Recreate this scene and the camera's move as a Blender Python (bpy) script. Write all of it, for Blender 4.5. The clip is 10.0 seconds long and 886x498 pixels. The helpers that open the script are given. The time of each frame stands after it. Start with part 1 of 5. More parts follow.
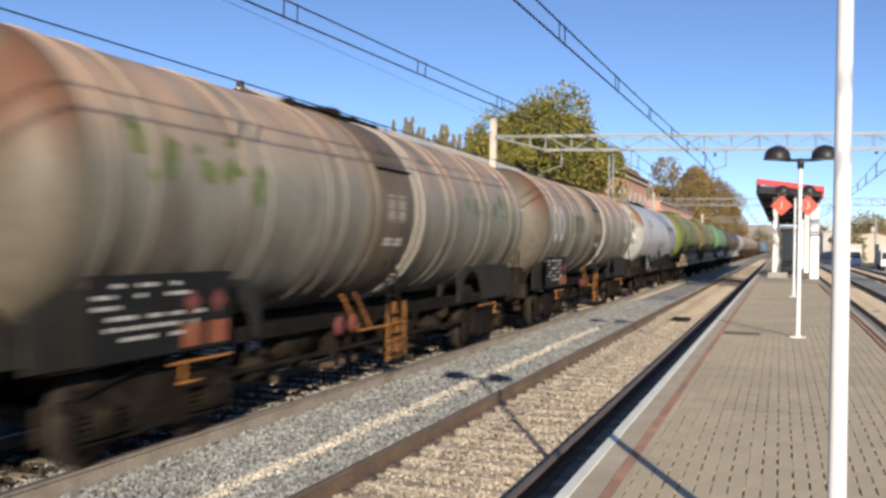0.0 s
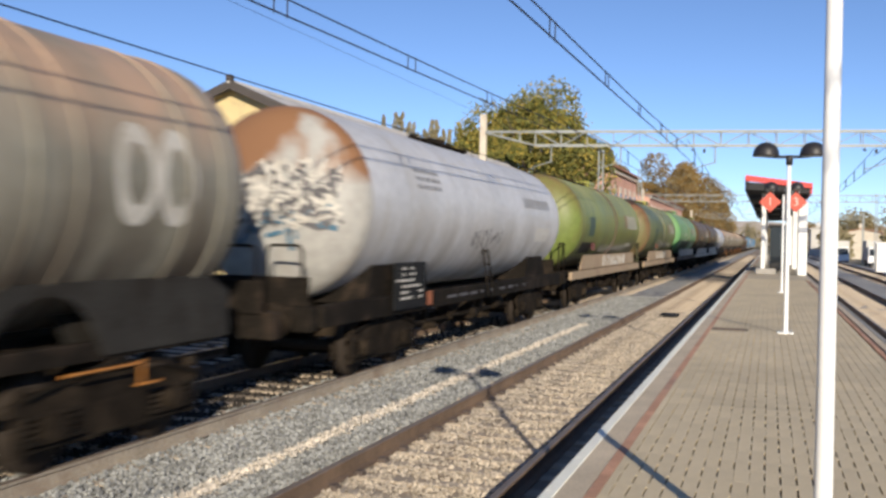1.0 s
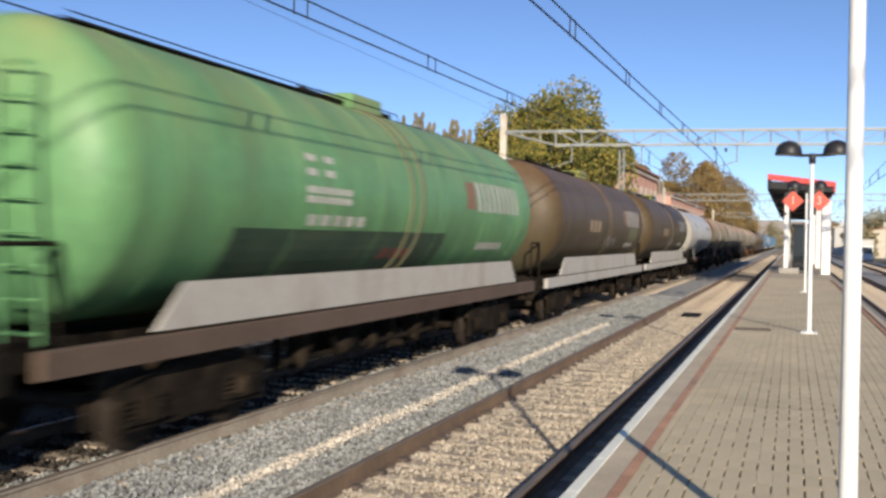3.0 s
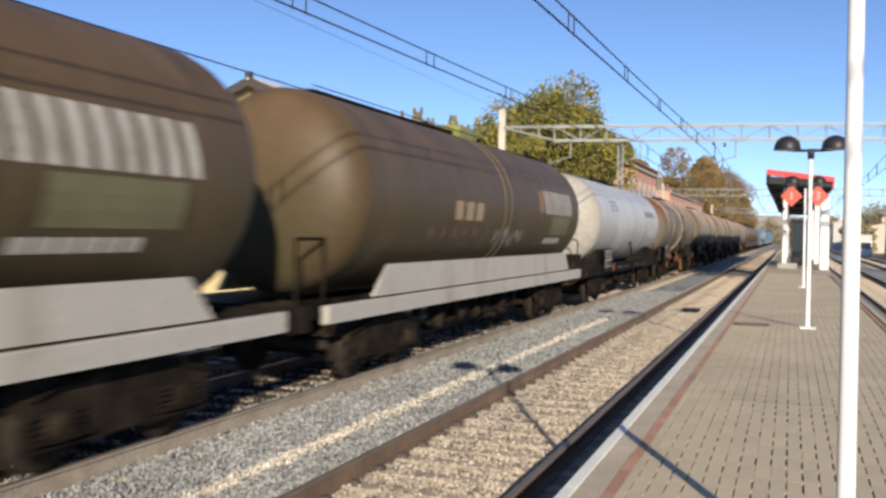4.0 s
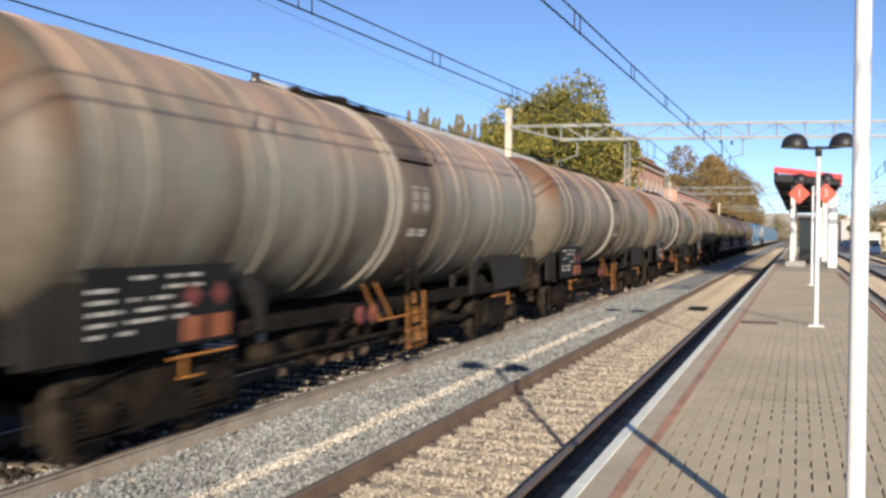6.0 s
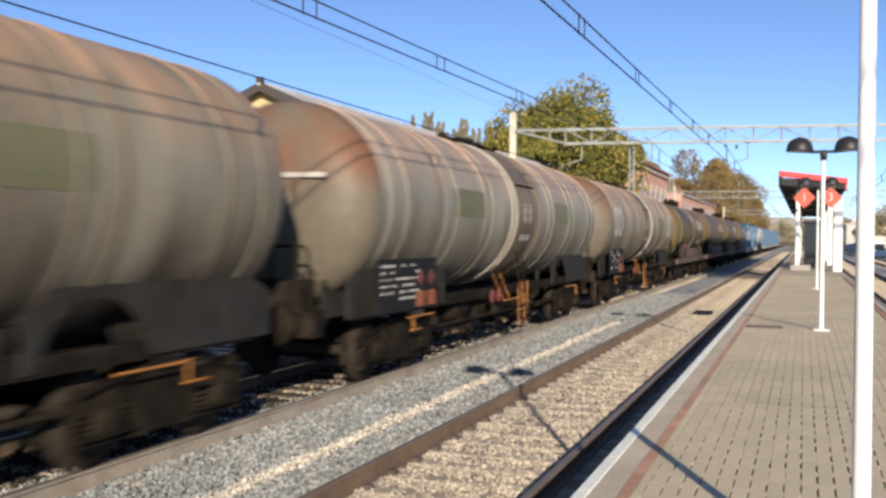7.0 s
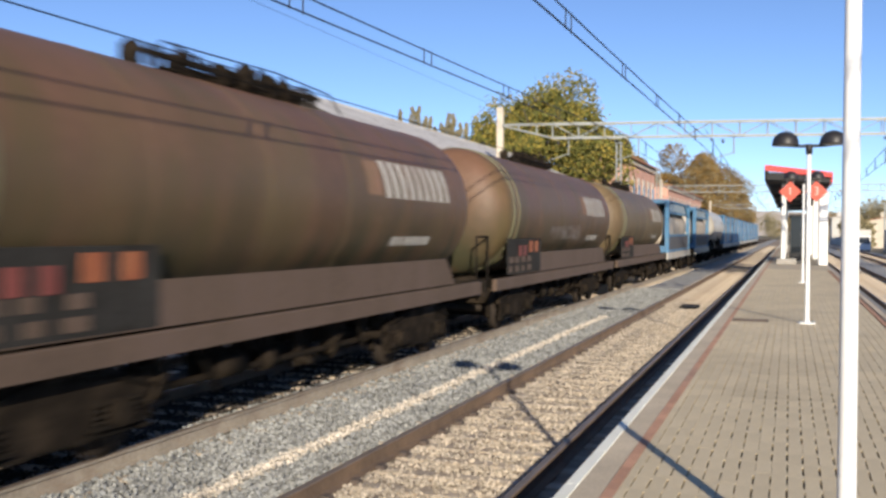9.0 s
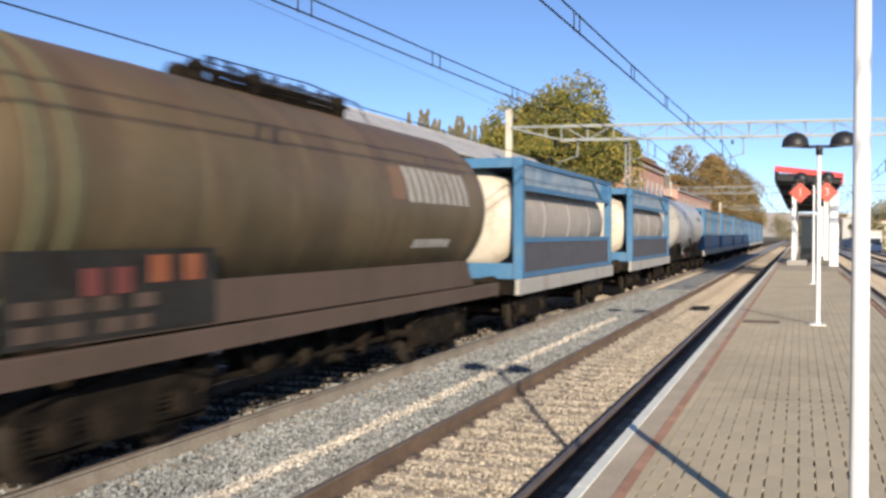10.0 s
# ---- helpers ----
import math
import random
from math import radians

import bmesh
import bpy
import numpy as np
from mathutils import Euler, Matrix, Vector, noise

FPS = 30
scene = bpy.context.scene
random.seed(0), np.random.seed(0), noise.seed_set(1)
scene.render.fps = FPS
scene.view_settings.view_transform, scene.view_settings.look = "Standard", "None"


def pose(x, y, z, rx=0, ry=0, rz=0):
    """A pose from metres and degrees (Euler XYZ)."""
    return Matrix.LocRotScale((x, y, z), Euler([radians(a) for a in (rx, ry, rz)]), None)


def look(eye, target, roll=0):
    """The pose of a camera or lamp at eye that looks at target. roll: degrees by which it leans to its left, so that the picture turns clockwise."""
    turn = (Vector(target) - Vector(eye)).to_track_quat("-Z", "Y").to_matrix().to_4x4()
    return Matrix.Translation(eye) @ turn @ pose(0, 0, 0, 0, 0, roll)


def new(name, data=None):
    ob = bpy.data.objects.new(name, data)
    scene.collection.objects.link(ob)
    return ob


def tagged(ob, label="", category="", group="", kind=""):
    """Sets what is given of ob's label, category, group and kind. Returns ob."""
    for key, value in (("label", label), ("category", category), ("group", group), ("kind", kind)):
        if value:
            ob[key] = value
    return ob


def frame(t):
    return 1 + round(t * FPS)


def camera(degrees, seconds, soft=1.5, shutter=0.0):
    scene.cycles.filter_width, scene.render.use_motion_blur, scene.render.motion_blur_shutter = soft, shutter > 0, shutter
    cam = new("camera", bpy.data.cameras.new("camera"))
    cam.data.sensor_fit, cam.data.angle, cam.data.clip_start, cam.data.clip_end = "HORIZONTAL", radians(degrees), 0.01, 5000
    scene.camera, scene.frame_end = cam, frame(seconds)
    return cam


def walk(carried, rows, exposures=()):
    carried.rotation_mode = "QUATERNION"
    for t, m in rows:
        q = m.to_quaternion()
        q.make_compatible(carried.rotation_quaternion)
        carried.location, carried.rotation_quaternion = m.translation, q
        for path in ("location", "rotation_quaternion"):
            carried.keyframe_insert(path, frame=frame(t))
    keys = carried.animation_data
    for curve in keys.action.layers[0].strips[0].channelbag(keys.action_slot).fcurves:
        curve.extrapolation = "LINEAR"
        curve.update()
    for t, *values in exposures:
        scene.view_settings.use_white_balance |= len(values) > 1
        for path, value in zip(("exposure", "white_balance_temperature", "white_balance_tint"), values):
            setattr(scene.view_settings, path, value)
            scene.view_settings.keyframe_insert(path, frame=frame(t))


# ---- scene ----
from mathutils import Quaternion

EYE = (0.0, 0.0, 2.205)
cam = camera(49.5, 10.0, soft=2.9, shutter=0.24)
PATH = [
    (0.0, 19.375, -0.389, -0.869), (0.5, 18.910, -0.372, -1.127), (1.0, 18.755, -0.668, -1.084),
    (1.5, 19.110, -0.696, -1.030), (2.0, 19.461, -0.643, -1.192), (2.5, 19.685, -0.583, -1.137),
    (3.0, 19.971, -0.678, -0.902), (4.5, 19.870, -1.011, -0.862), (5.0, 20.073, -1.032, -0.750),
    (5.5, 20.163, -1.056, -0.633), (7.0, 20.577, -0.734, -0.538), (7.5, 20.203, -0.714, -0.477),
    (8.0, 20.128, -0.700, -0.415), (8.5, 20.203, -0.865, -0.444), (9.0, 19.831, -1.038, -0.378),
    (9.5, 20.260, -0.928, -0.224), (10.0, 20.376, -0.891, -0.158)]
walk(cam, [(t, pose(*EYE, 90 + p, r, y)) for t, y, p, r in PATH],
     exposures=[(0.0, 0.28, 6000, 10), (1.0, 0.28, 6000, 10), (1.5, 0.22, 6000, 10), (2.0, 0.27, 6000, 10), (3.0, 0.28, 6000, 10), (4.5, 0.34, 6000, 10), (5.0, 0.27, 6000, 10), (5.5, 0.35, 6000, 10), (7.0, 0.42, 6000, 10), (10.0, 0.42, 6000, 10)])

# ---------------------------------------------------------------- light
SUN_AZ = Vector((0.413, -0.911))      # towards the sun, on the ground
SUN_EL = radians(17.5)
world = bpy.data.worlds.new("sky")
scene.world = world
world.use_nodes = True
wn = world.node_tree.nodes
bg = wn["Background"]
sky = wn.new("ShaderNodeTexSky")
sky.sky_type = "NISHITA"
sky.sun_disc = False
sky.sun_elevation = SUN_EL
sky.sun_rotation = math.atan2(SUN_AZ.x, SUN_AZ.y)
sky.air_density, sky.dust_density, sky.ozone_density = 0.55, 0.0, 2.4
grade = wn.new("ShaderNodeMix")
grade.data_type, grade.blend_type = "RGBA", "MULTIPLY"
grade.inputs["Factor"].default_value = 1.0
grade.inputs[7].default_value = (1.03, 0.975, 0.985, 1.0)
world.node_tree.links.new(sky.outputs[0], grade.inputs[6])
world.node_tree.links.new(grade.outputs[2], bg.inputs[0])
bg.inputs[1].default_value = 0.114
sun = new("sun", bpy.data.lights.new("sun", "SUN"))
sun.data.energy, sun.data.angle, sun.data.color = 4.8, radians(0.6), (1.0, 0.84, 0.62)
sun.matrix_world = look((0, 0, 30), (-SUN_AZ.x * 10, -SUN_AZ.y * 10, 30 - 10 * math.tan(SUN_EL)))

# ---------------------------------------------------------------- materials


def mat(name, base, rough=0.7, metal=0.0, var=0.25, scale=3.0, fine=40.0, bump=0.15, second=None, amount=0.0,
        spread=1.5, stretch=(1, 1, 1), per_object=0.0, per_island=0.0, gloss=0.5):
    """Base colour with coarse and fine variation; second: a stain colour laid over in patches."""
    m = bpy.data.materials.new(name)
    m.use_nodes = True
    t = m.node_tree
    N, L = t.nodes, t.links
    b = N["Principled BSDF"]
    tc = N.new("ShaderNodeTexCoord")
    mp = N.new("ShaderNodeMapping")
    mp.inputs["Scale"].default_value = stretch
    L.new(tc.outputs["Object"], mp.inputs[0])
    n1 = N.new("ShaderNodeTexNoise")
    n1.inputs["Scale"].default_value, n1.inputs["Detail"].default_value = scale, 6
    n2 = N.new("ShaderNodeTexNoise")
    n2.inputs["Scale"].default_value, n2.inputs["Detail"].default_value = fine, 3
    L.new(mp.outputs[0], n1.inputs[0])
    L.new(tc.outputs["Object"], n2.inputs[0])
    add = N.new("ShaderNodeMath")
    add.operation = "ADD"
    L.new(n1.outputs[0], add.inputs[0])
    L.new(n2.outputs[0], add.inputs[1])
    val = add.outputs[0]
    if per_object or per_island:
        src = N.new("ShaderNodeObjectInfo").outputs["Random"] if per_object else N.new("ShaderNodeNewGeometry").outputs["Random Per Island"]
        k = N.new("ShaderNodeMath")
        k.operation = "MULTIPLY_ADD"
        k.inputs[1].default_value = (per_object or per_island)
        L.new(src, k.inputs[0])
        L.new(val, k.inputs[2])
        s = N.new("ShaderNodeMath")
        s.operation = "SUBTRACT"
        s.inputs[1].default_value = (per_object or per_island) / 2
        L.new(k.outputs[0], s.inputs[0])
        val = s.outputs[0]
    mr = N.new("ShaderNodeMapRange")
    mr.inputs["From Min"].default_value, mr.inputs["From Max"].default_value = 0.6, 1.4
    mr.inputs["To Min"].default_value, mr.inputs["To Max"].default_value = 1 - var, 1 + var
    L.new(val, mr.inputs[0])
    col = N.new("ShaderNodeMix")
    col.data_type, col.blend_type = "RGBA", "MULTIPLY"
    col.inputs["Factor"].default_value = 1
    col.inputs[6].default_value = (*base, 1)
    L.new(mr.outputs[0], col.inputs[7])
    out = col.outputs[2]
    if second:
        n3 = N.new("ShaderNodeTexNoise")
        n3.inputs["Scale"].default_value, n3.inputs["Detail"].default_value, n3.inputs["Roughness"].default_value = spread, 8, 0.65
        L.new(mp.outputs[0], n3.inputs[0])
        r3 = N.new("ShaderNodeMapRange")
        r3.inputs["From Min"].default_value, r3.inputs["From Max"].default_value = 0.62 - amount * 0.4, 0.78 - amount * 0.3
        L.new(n3.outputs[0], r3.inputs[0])
        mx = N.new("ShaderNodeMix")
        mx.data_type = "RGBA"
        L.new(r3.outputs[0], mx.inputs["Factor"])
        L.new(out, mx.inputs[6])
        mx.inputs[7].default_value = (*second, 1)
        out = mx.outputs[2]
    L.new(out, b.inputs["Base Color"])
    b.inputs["Roughness"].default_value = rough
    b.inputs["Metallic"].default_value = metal
    if bump:
        bp = N.new("ShaderNodeBump")
        bp.inputs["Strength"].default_value, bp.inputs["Distance"].default_value = bump, 0.02
        L.new(n2.outputs[0], bp.inputs["Height"])
        L.new(bp.outputs[0], b.inputs["Normal"])
    b.inputs["Specular IOR Level"].default_value = gloss
    return m


def tank_paint(name, base, stain, stain_amount, top=None, top_amount=0.5, rough=0.45, low=None, reach=(2.9, 4.3),
               blotch=None, blotch_amount=0.6, plates=0.1):
    """Painted tank shell: streaky dirt down the sides, rust or painted light on top, painted shade along the belly,
    blotches, plates of uneven tone.
    """
    m = mat(name, base, rough, 0, 0.22, 0.55, 6.0, 0.03, stain, stain_amount, 0.7, (1.0, 1.6, 0.35), gloss=0.3)
    t = m.node_tree
    N, L = t.nodes, t.links
    b = N["Principled BSDF"]
    prev = b.inputs["Base Color"].links[0].from_socket
    tc = N.new("ShaderNodeTexCoord")
    sep = N.new("ShaderNodeSeparateXYZ")
    L.new(tc.outputs["Object"], sep.inputs[0])
    rnd = N.new("ShaderNodeObjectInfo").outputs["Random"]

    def maths(op, a, c, d=0.0):
        k = N.new("ShaderNodeMath")
        k.operation = op
        for i, v in enumerate((a, c, d)):
            if isinstance(v, (int, float)):
                k.inputs[i].default_value = v
            else:
                L.new(v, k.inputs[i])
        return k.outputs[0]

    seed = maths("MULTIPLY", rnd, 57.0)

    def cloud(stretch, scale, detail, roughness):
        mp = N.new("ShaderNodeMapping")
        mp.inputs["Scale"].default_value = stretch
        L.new(tc.outputs["Object"], mp.inputs[0])
        nz = N.new("ShaderNodeTexNoise")
        nz.noise_dimensions = "4D"
        nz.inputs["Scale"].default_value, nz.inputs["Detail"].default_value, nz.inputs["Roughness"].default_value = scale, detail, roughness
        L.new(mp.outputs[0], nz.inputs["Vector"])
        L.new(seed, nz.inputs["W"])
        return nz.outputs[0]

    def ranged(value, lo, hi, to):
        r = N.new("ShaderNodeMapRange")
        r.inputs["From Min"].default_value, r.inputs["From Max"].default_value, r.inputs["To Max"].default_value = lo, hi, to
        L.new(value, r.inputs[0])
        return r.outputs[0]

    def over(factor, colour):
        mx = N.new("ShaderNodeMix")
        mx.data_type = "RGBA"
        L.new(factor, mx.inputs["Factor"])
        L.new(prev, mx.inputs[6])
        mx.inputs[7].default_value = (*colour, 1)
        return mx.outputs[2]

    streaks = cloud((0.8, 1.3, 0.25), 1.3, 7, 0.55)
    if blotch:
        prev = over(ranged(cloud((1.0, 1.0, 0.55), 0.55, 8, 0.62), 0.50, 0.66, blotch_amount), blotch)
    # by height: top paints rust or light into the colour, low paints belly shade
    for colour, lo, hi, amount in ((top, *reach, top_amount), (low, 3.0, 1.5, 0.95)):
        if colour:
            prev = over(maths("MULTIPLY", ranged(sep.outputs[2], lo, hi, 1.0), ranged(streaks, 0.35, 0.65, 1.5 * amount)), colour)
    # each rolled plate has a tone of its own
    wn_ = N.new("ShaderNodeTexWhiteNoise")
    wn_.noise_dimensions = "1D"
    L.new(maths("ADD", maths("FLOOR", maths("MULTIPLY", sep.outputs[1], 0.72), 0.0), seed), wn_.inputs["W"])
    tone = maths("MULTIPLY_ADD", wn_.outputs["Value"], 2 * plates, 1 - plates)
    mul = N.new("ShaderNodeMix")
    mul.data_type, mul.blend_type = "RGBA", "MULTIPLY"
    mul.inputs["Factor"].default_value = 1.0
    L.new(prev, mul.inputs[6])
    L.new(tone, mul.inputs[7])
    L.new(mul.outputs[2], b.inputs["Base Color"])
    return m


M = {}
M["ballast_grey"] = mat("ballast_grey", (0.36, 0.36, 0.352), 0.95, 0, 0.5, 4, 26, 0.5, (0.26, 0.25, 0.235), 0.3, 1.2)
M["ballast_warm"] = mat("ballast_warm", (0.36, 0.295, 0.225), 0.95, 0, 0.5, 4, 26, 1.0, (0.25, 0.19, 0.14), 0.3, 1.2)
M["stone_grey"] = mat("stone_grey", (0.275, 0.28, 0.27), 0.9, 0, 0.42, 3, 30, 0.3, per_island=0.9)
M["stone_warm"] = mat("stone_warm", (0.50, 0.432, 0.34), 0.9, 0, 0.36, 3, 30, 0.3, per_island=0.9)
M["stone_cream"] = mat("stone_cream", (0.60, 0.54, 0.455), 0.9, 0, 0.35, 3, 30, 0.3, per_island=0.9)
M["earth"] = mat("earth", (0.20, 0.165, 0.115), 1.0, 0, 0.4, 0.08, 2, 0.5, (0.13, 0.13, 0.06), 0.5, 0.05)
M["concrete"] = mat("concrete", (0.36, 0.34, 0.31), 0.9, 0, 0.25, 1.5, 30, 0.3, (0.22, 0.20, 0.17), 0.3)
M["sleeper"] = mat("sleeper", (0.52, 0.44, 0.34), 0.95, 0, 0.3, 3, 40, 0.4, (0.32, 0.25, 0.18), 0.35)
M["rail_side"] = mat("rail_side", (0.18, 0.125, 0.085), 0.85, 0.0, 0.3, 2, 30, 0.3, (0.25, 0.17, 0.11), 0.4)
M["rail_dusty"] = mat("rail_dusty", (0.33, 0.285, 0.225), 0.9, 0.0, 0.3, 2, 30, 0.3, (0.26, 0.20, 0.15), 0.35)
M["rail_top"] = mat("rail_top", (0.27, 0.22, 0.18), 0.55, 0.5, 0.2, 2, 60, 0.05)
M["clip"] = mat("clip", (0.13, 0.10, 0.08), 0.8, 0.1, 0.3, 10, 60, 0.2)
M["paver"] = mat("paver", (0.655, 0.545, 0.36), 0.9, 0, 0.15, 0.7, 60, 0.25, (0.54, 0.445, 0.29), 0.2, 0.5, per_island=0.3)
M["paver_one"] = mat("paver_one", (0.655, 0.545, 0.36), 0.9, 0, 0.15, 0.7, 60, 0.25, (0.54, 0.445, 0.29), 0.2, 0.5, per_object=0.3)
M["paver_red"] = mat("paver_red", (0.54, 0.30, 0.19), 0.9, 0, 0.22, 1.5, 60, 0.25, (0.33, 0.24, 0.19), 0.15, 0.6, per_island=0.5)
M["paver_bed"] = mat("paver_bed", (0.11, 0.09, 0.07), 1.0, 0, 0.3, 3, 40, 0.3)
M["paver_far"] = mat("paver_far", (0.52, 0.44, 0.31), 0.9, 0, 0.2, 0.7, 12, 0.3)
M["coping"] = mat("coping", (0.97, 0.96, 0.83), 0.7, 0, 0.10, 2, 40, 0.15, (0.75, 0.73, 0.62), 0.08, 2.0)
M["mortar"] = mat("mortar", (0.60, 0.50, 0.36), 0.95, 0, 0.25, 2, 40, 0.3)
M["white_paint"] = mat("white_paint", (0.82, 0.82, 0.80), 0.4, 0, 0.05, 2, 30, 0.03)
M["shade_black"] = mat("shade_black", (0.025, 0.023, 0.025), 0.45, 0, 0.2, 5, 40, 0.05)
M["steel_grey"] = mat("steel_grey", (0.31, 0.33, 0.325), 0.6, 0.2, 0.15, 2, 30, 0.1, (0.28, 0.27, 0.24), 0.2)
M["post_cream"] = mat("post_cream", (0.58, 0.52, 0.42), 0.85, 0, 0.12, 2, 30, 0.2, (0.4, 0.33, 0.26), 0.2)
M["wire"] = mat("wire", (0.03, 0.035, 0.05), 0.6, 0.5, 0.1, 2, 10, 0)
M["red_fascia"] = mat("red_fascia", (0.62, 0.06, 0.05), 0.5, 0, 0.1, 2, 20, 0.05)
M["red_sign"] = mat("red_sign", (0.60, 0.10, 0.06), 0.5, 0, 0.05, 2, 20, 0)
M["dark_soffit"] = mat("dark_soffit", (0.03, 0.03, 0.032), 0.8, 0, 0.2, 2, 20, 0.1)
M["leaf_green"] = mat("leaf_green", (0.155, 0.158, 0.034), 0.7, 0, 0.35, 0.4, 4, 0, per_island=1.3)
M["leaf_yellow"] = mat("leaf_yellow", (0.40, 0.31, 0.055), 0.7, 0, 0.3, 0.4, 4, 0, per_island=1.0)
M["leaf_autumn"] = mat("leaf_autumn", (0.25, 0.155, 0.045), 0.75, 0, 0.3, 0.3, 4, 0, per_island=1.2)
M["leaf_dull"] = mat("leaf_dull", (0.29, 0.25, 0.14), 0.8, 0, 0.3, 0.3, 4, 0, per_island=1.0)
M["hill_haze"] = mat("hill_haze", (0.33, 0.30, 0.29), 1.0, 0, 0.2, 0.01, 0.1, 0)
M["bark"] = mat("bark", (0.13, 0.10, 0.075), 0.95, 0, 0.3, 3, 30, 0.5)
M["stucco_yellow"] = mat("stucco_yellow", (0.62, 0.50, 0.26), 0.9, 0, 0.12, 0.8, 20, 0.2, (0.45, 0.36, 0.22), 0.2)
M["roof_sheet"] = mat("roof_sheet", (0.62, 0.59, 0.55), 0.75, 0, 0.2, 0.8, 10, 0.15, (0.34, 0.30, 0.26), 0.25)
M["roof_edge"] = mat("roof_edge", (0.07, 0.06, 0.055), 0.8, 0, 0.2, 2, 20, 0.1)
M["roof_tile"] = mat("roof_tile", (0.36, 0.17, 0.10), 0.9, 0, 0.3, 1.5, 12, 0.4, (0.25, 0.15, 0.1), 0.3)
M["brick_red"] = mat("brick_red", (0.62, 0.35, 0.26), 0.9, 0, 0.2, 1, 14, 0.3)
M["trim_cream"] = mat("trim_cream", (0.66, 0.56, 0.45), 0.85, 0, 0.1, 1, 14, 0.1)
M["window_dark"] = mat("window_dark", (0.03, 0.035, 0.04), 0.12, 0, 0.1, 1, 5, 0)
M["white_wall"] = mat("white_wall", (0.56, 0.54, 0.50), 0.85, 0, 0.1, 0.5, 10, 0.1, (0.5, 0.47, 0.43), 0.2)
M["dark_bogie"] = mat("dark_bogie", (0.019, 0.0148, 0.011), 0.9, 0.0, 0.6, 3.5, 25, 0.4, (0.05, 0.037, 0.025), 0.3, 2.5, gloss=0.06)
M["underframe"] = mat("underframe", (0.015, 0.0125, 0.010), 0.9, 0.0, 0.5, 2, 20, 0.3, (0.045, 0.032, 0.023), 0.25, 2.0, gloss=0.08)
M["saddle_grey"] = mat("saddle_grey", (0.036, 0.034, 0.031), 0.85, 0.0, 0.35, 2, 20, 0.2, (0.02, 0.016, 0.013), 0.3, 1.5, gloss=0.12)
M["strap_pale"] = mat("strap_pale", (0.25, 0.20, 0.145), 0.6, 0, 0.3, 1.5, 20, 0.05, (0.16, 0.11, 0.07), 0.35)
M["wheel_steel"] = mat("wheel_steel", (0.045, 0.036, 0.029), 0.8, 0.2, 0.3, 4, 30, 0.1, gloss=0.1)
M["skirt_beige"] = mat("skirt_beige", (0.38, 0.285, 0.185), 0.75, 0, 0.22, 0.8, 12, 0.1, (0.30, 0.215, 0.145), 0.35, 0.8, (1, 1, 0.4), gloss=0.25)
M["skirt_pale"] = mat("skirt_pale", (0.46, 0.43, 0.38), 0.75, 0, 0.15, 0.8, 12, 0.1, (0.34, 0.29, 0.24), 0.25, 0.8, (1, 1, 0.4))
M["skirt_rust"] = mat("skirt_rust", (0.105, 0.07, 0.048), 0.8, 0, 0.25, 0.8, 12, 0.1, (0.12, 0.08, 0.06), 0.35, 0.8, (1, 1, 0.4))
M["yellow_steel"] = mat("yellow_steel", (0.40, 0.165, 0.03), 0.6, 0, 0.25, 4, 20, 0.1, (0.25, 0.11, 0.04), 0.3)
M["panel_black"] = mat("panel_black", (0.018, 0.018, 0.018), 0.7, 0, 0.25, 3, 20, 0.1, gloss=0.1)
M["mark_white"] = mat("mark_white", (0.55, 0.52, 0.46), 0.7, 0, 0.25, 3, 30, 0, (0.4, 0.36, 0.3), 0.25)
M["mark_red"] = mat("mark_red", (0.19, 0.05, 0.04), 0.7, 0, 0.2, 3, 30, 0)
M["mark_orange"] = mat("mark_orange", (0.28, 0.085, 0.033), 0.7, 0, 0.2, 3, 30, 0, (0.35, 0.14, 0.06), 0.3)
M["mark_faded"] = mat("mark_faded", (0.27, 0.15, 0.095), 0.7, 0, 0.25, 3, 30, 0, (0.2, 0.13, 0.07), 0.3)
M["mark_dark"] = mat("mark_dark", (0.10, 0.095, 0.10), 0.7, 0, 0.3, 3, 30, 0)
M["mark_worn"] = mat("mark_worn", (0.25, 0.25, 0.26), 0.7, 0, 0.3, 3, 30, 0)
M["mark_sand"] = mat("mark_sand", (0.24, 0.20, 0.13), 0.7, 0, 0.3, 3, 30, 0)
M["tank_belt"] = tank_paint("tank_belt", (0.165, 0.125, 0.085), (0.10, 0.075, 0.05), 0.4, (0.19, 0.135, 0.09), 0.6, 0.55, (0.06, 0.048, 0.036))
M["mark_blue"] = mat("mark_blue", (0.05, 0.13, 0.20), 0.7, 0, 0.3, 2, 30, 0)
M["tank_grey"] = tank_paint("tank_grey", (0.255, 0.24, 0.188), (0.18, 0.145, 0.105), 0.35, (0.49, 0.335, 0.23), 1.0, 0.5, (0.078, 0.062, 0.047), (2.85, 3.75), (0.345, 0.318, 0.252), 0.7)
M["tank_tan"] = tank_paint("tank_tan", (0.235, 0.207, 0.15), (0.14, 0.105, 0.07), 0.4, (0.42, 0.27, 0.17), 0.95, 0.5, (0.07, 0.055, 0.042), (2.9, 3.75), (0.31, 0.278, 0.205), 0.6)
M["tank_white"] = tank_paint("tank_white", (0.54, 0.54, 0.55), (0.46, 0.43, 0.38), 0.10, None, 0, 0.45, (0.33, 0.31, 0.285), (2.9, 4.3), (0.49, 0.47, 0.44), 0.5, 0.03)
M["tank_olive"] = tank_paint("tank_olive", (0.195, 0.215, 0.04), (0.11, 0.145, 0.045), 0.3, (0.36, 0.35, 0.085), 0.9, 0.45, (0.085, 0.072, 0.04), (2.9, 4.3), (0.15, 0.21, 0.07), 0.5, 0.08)
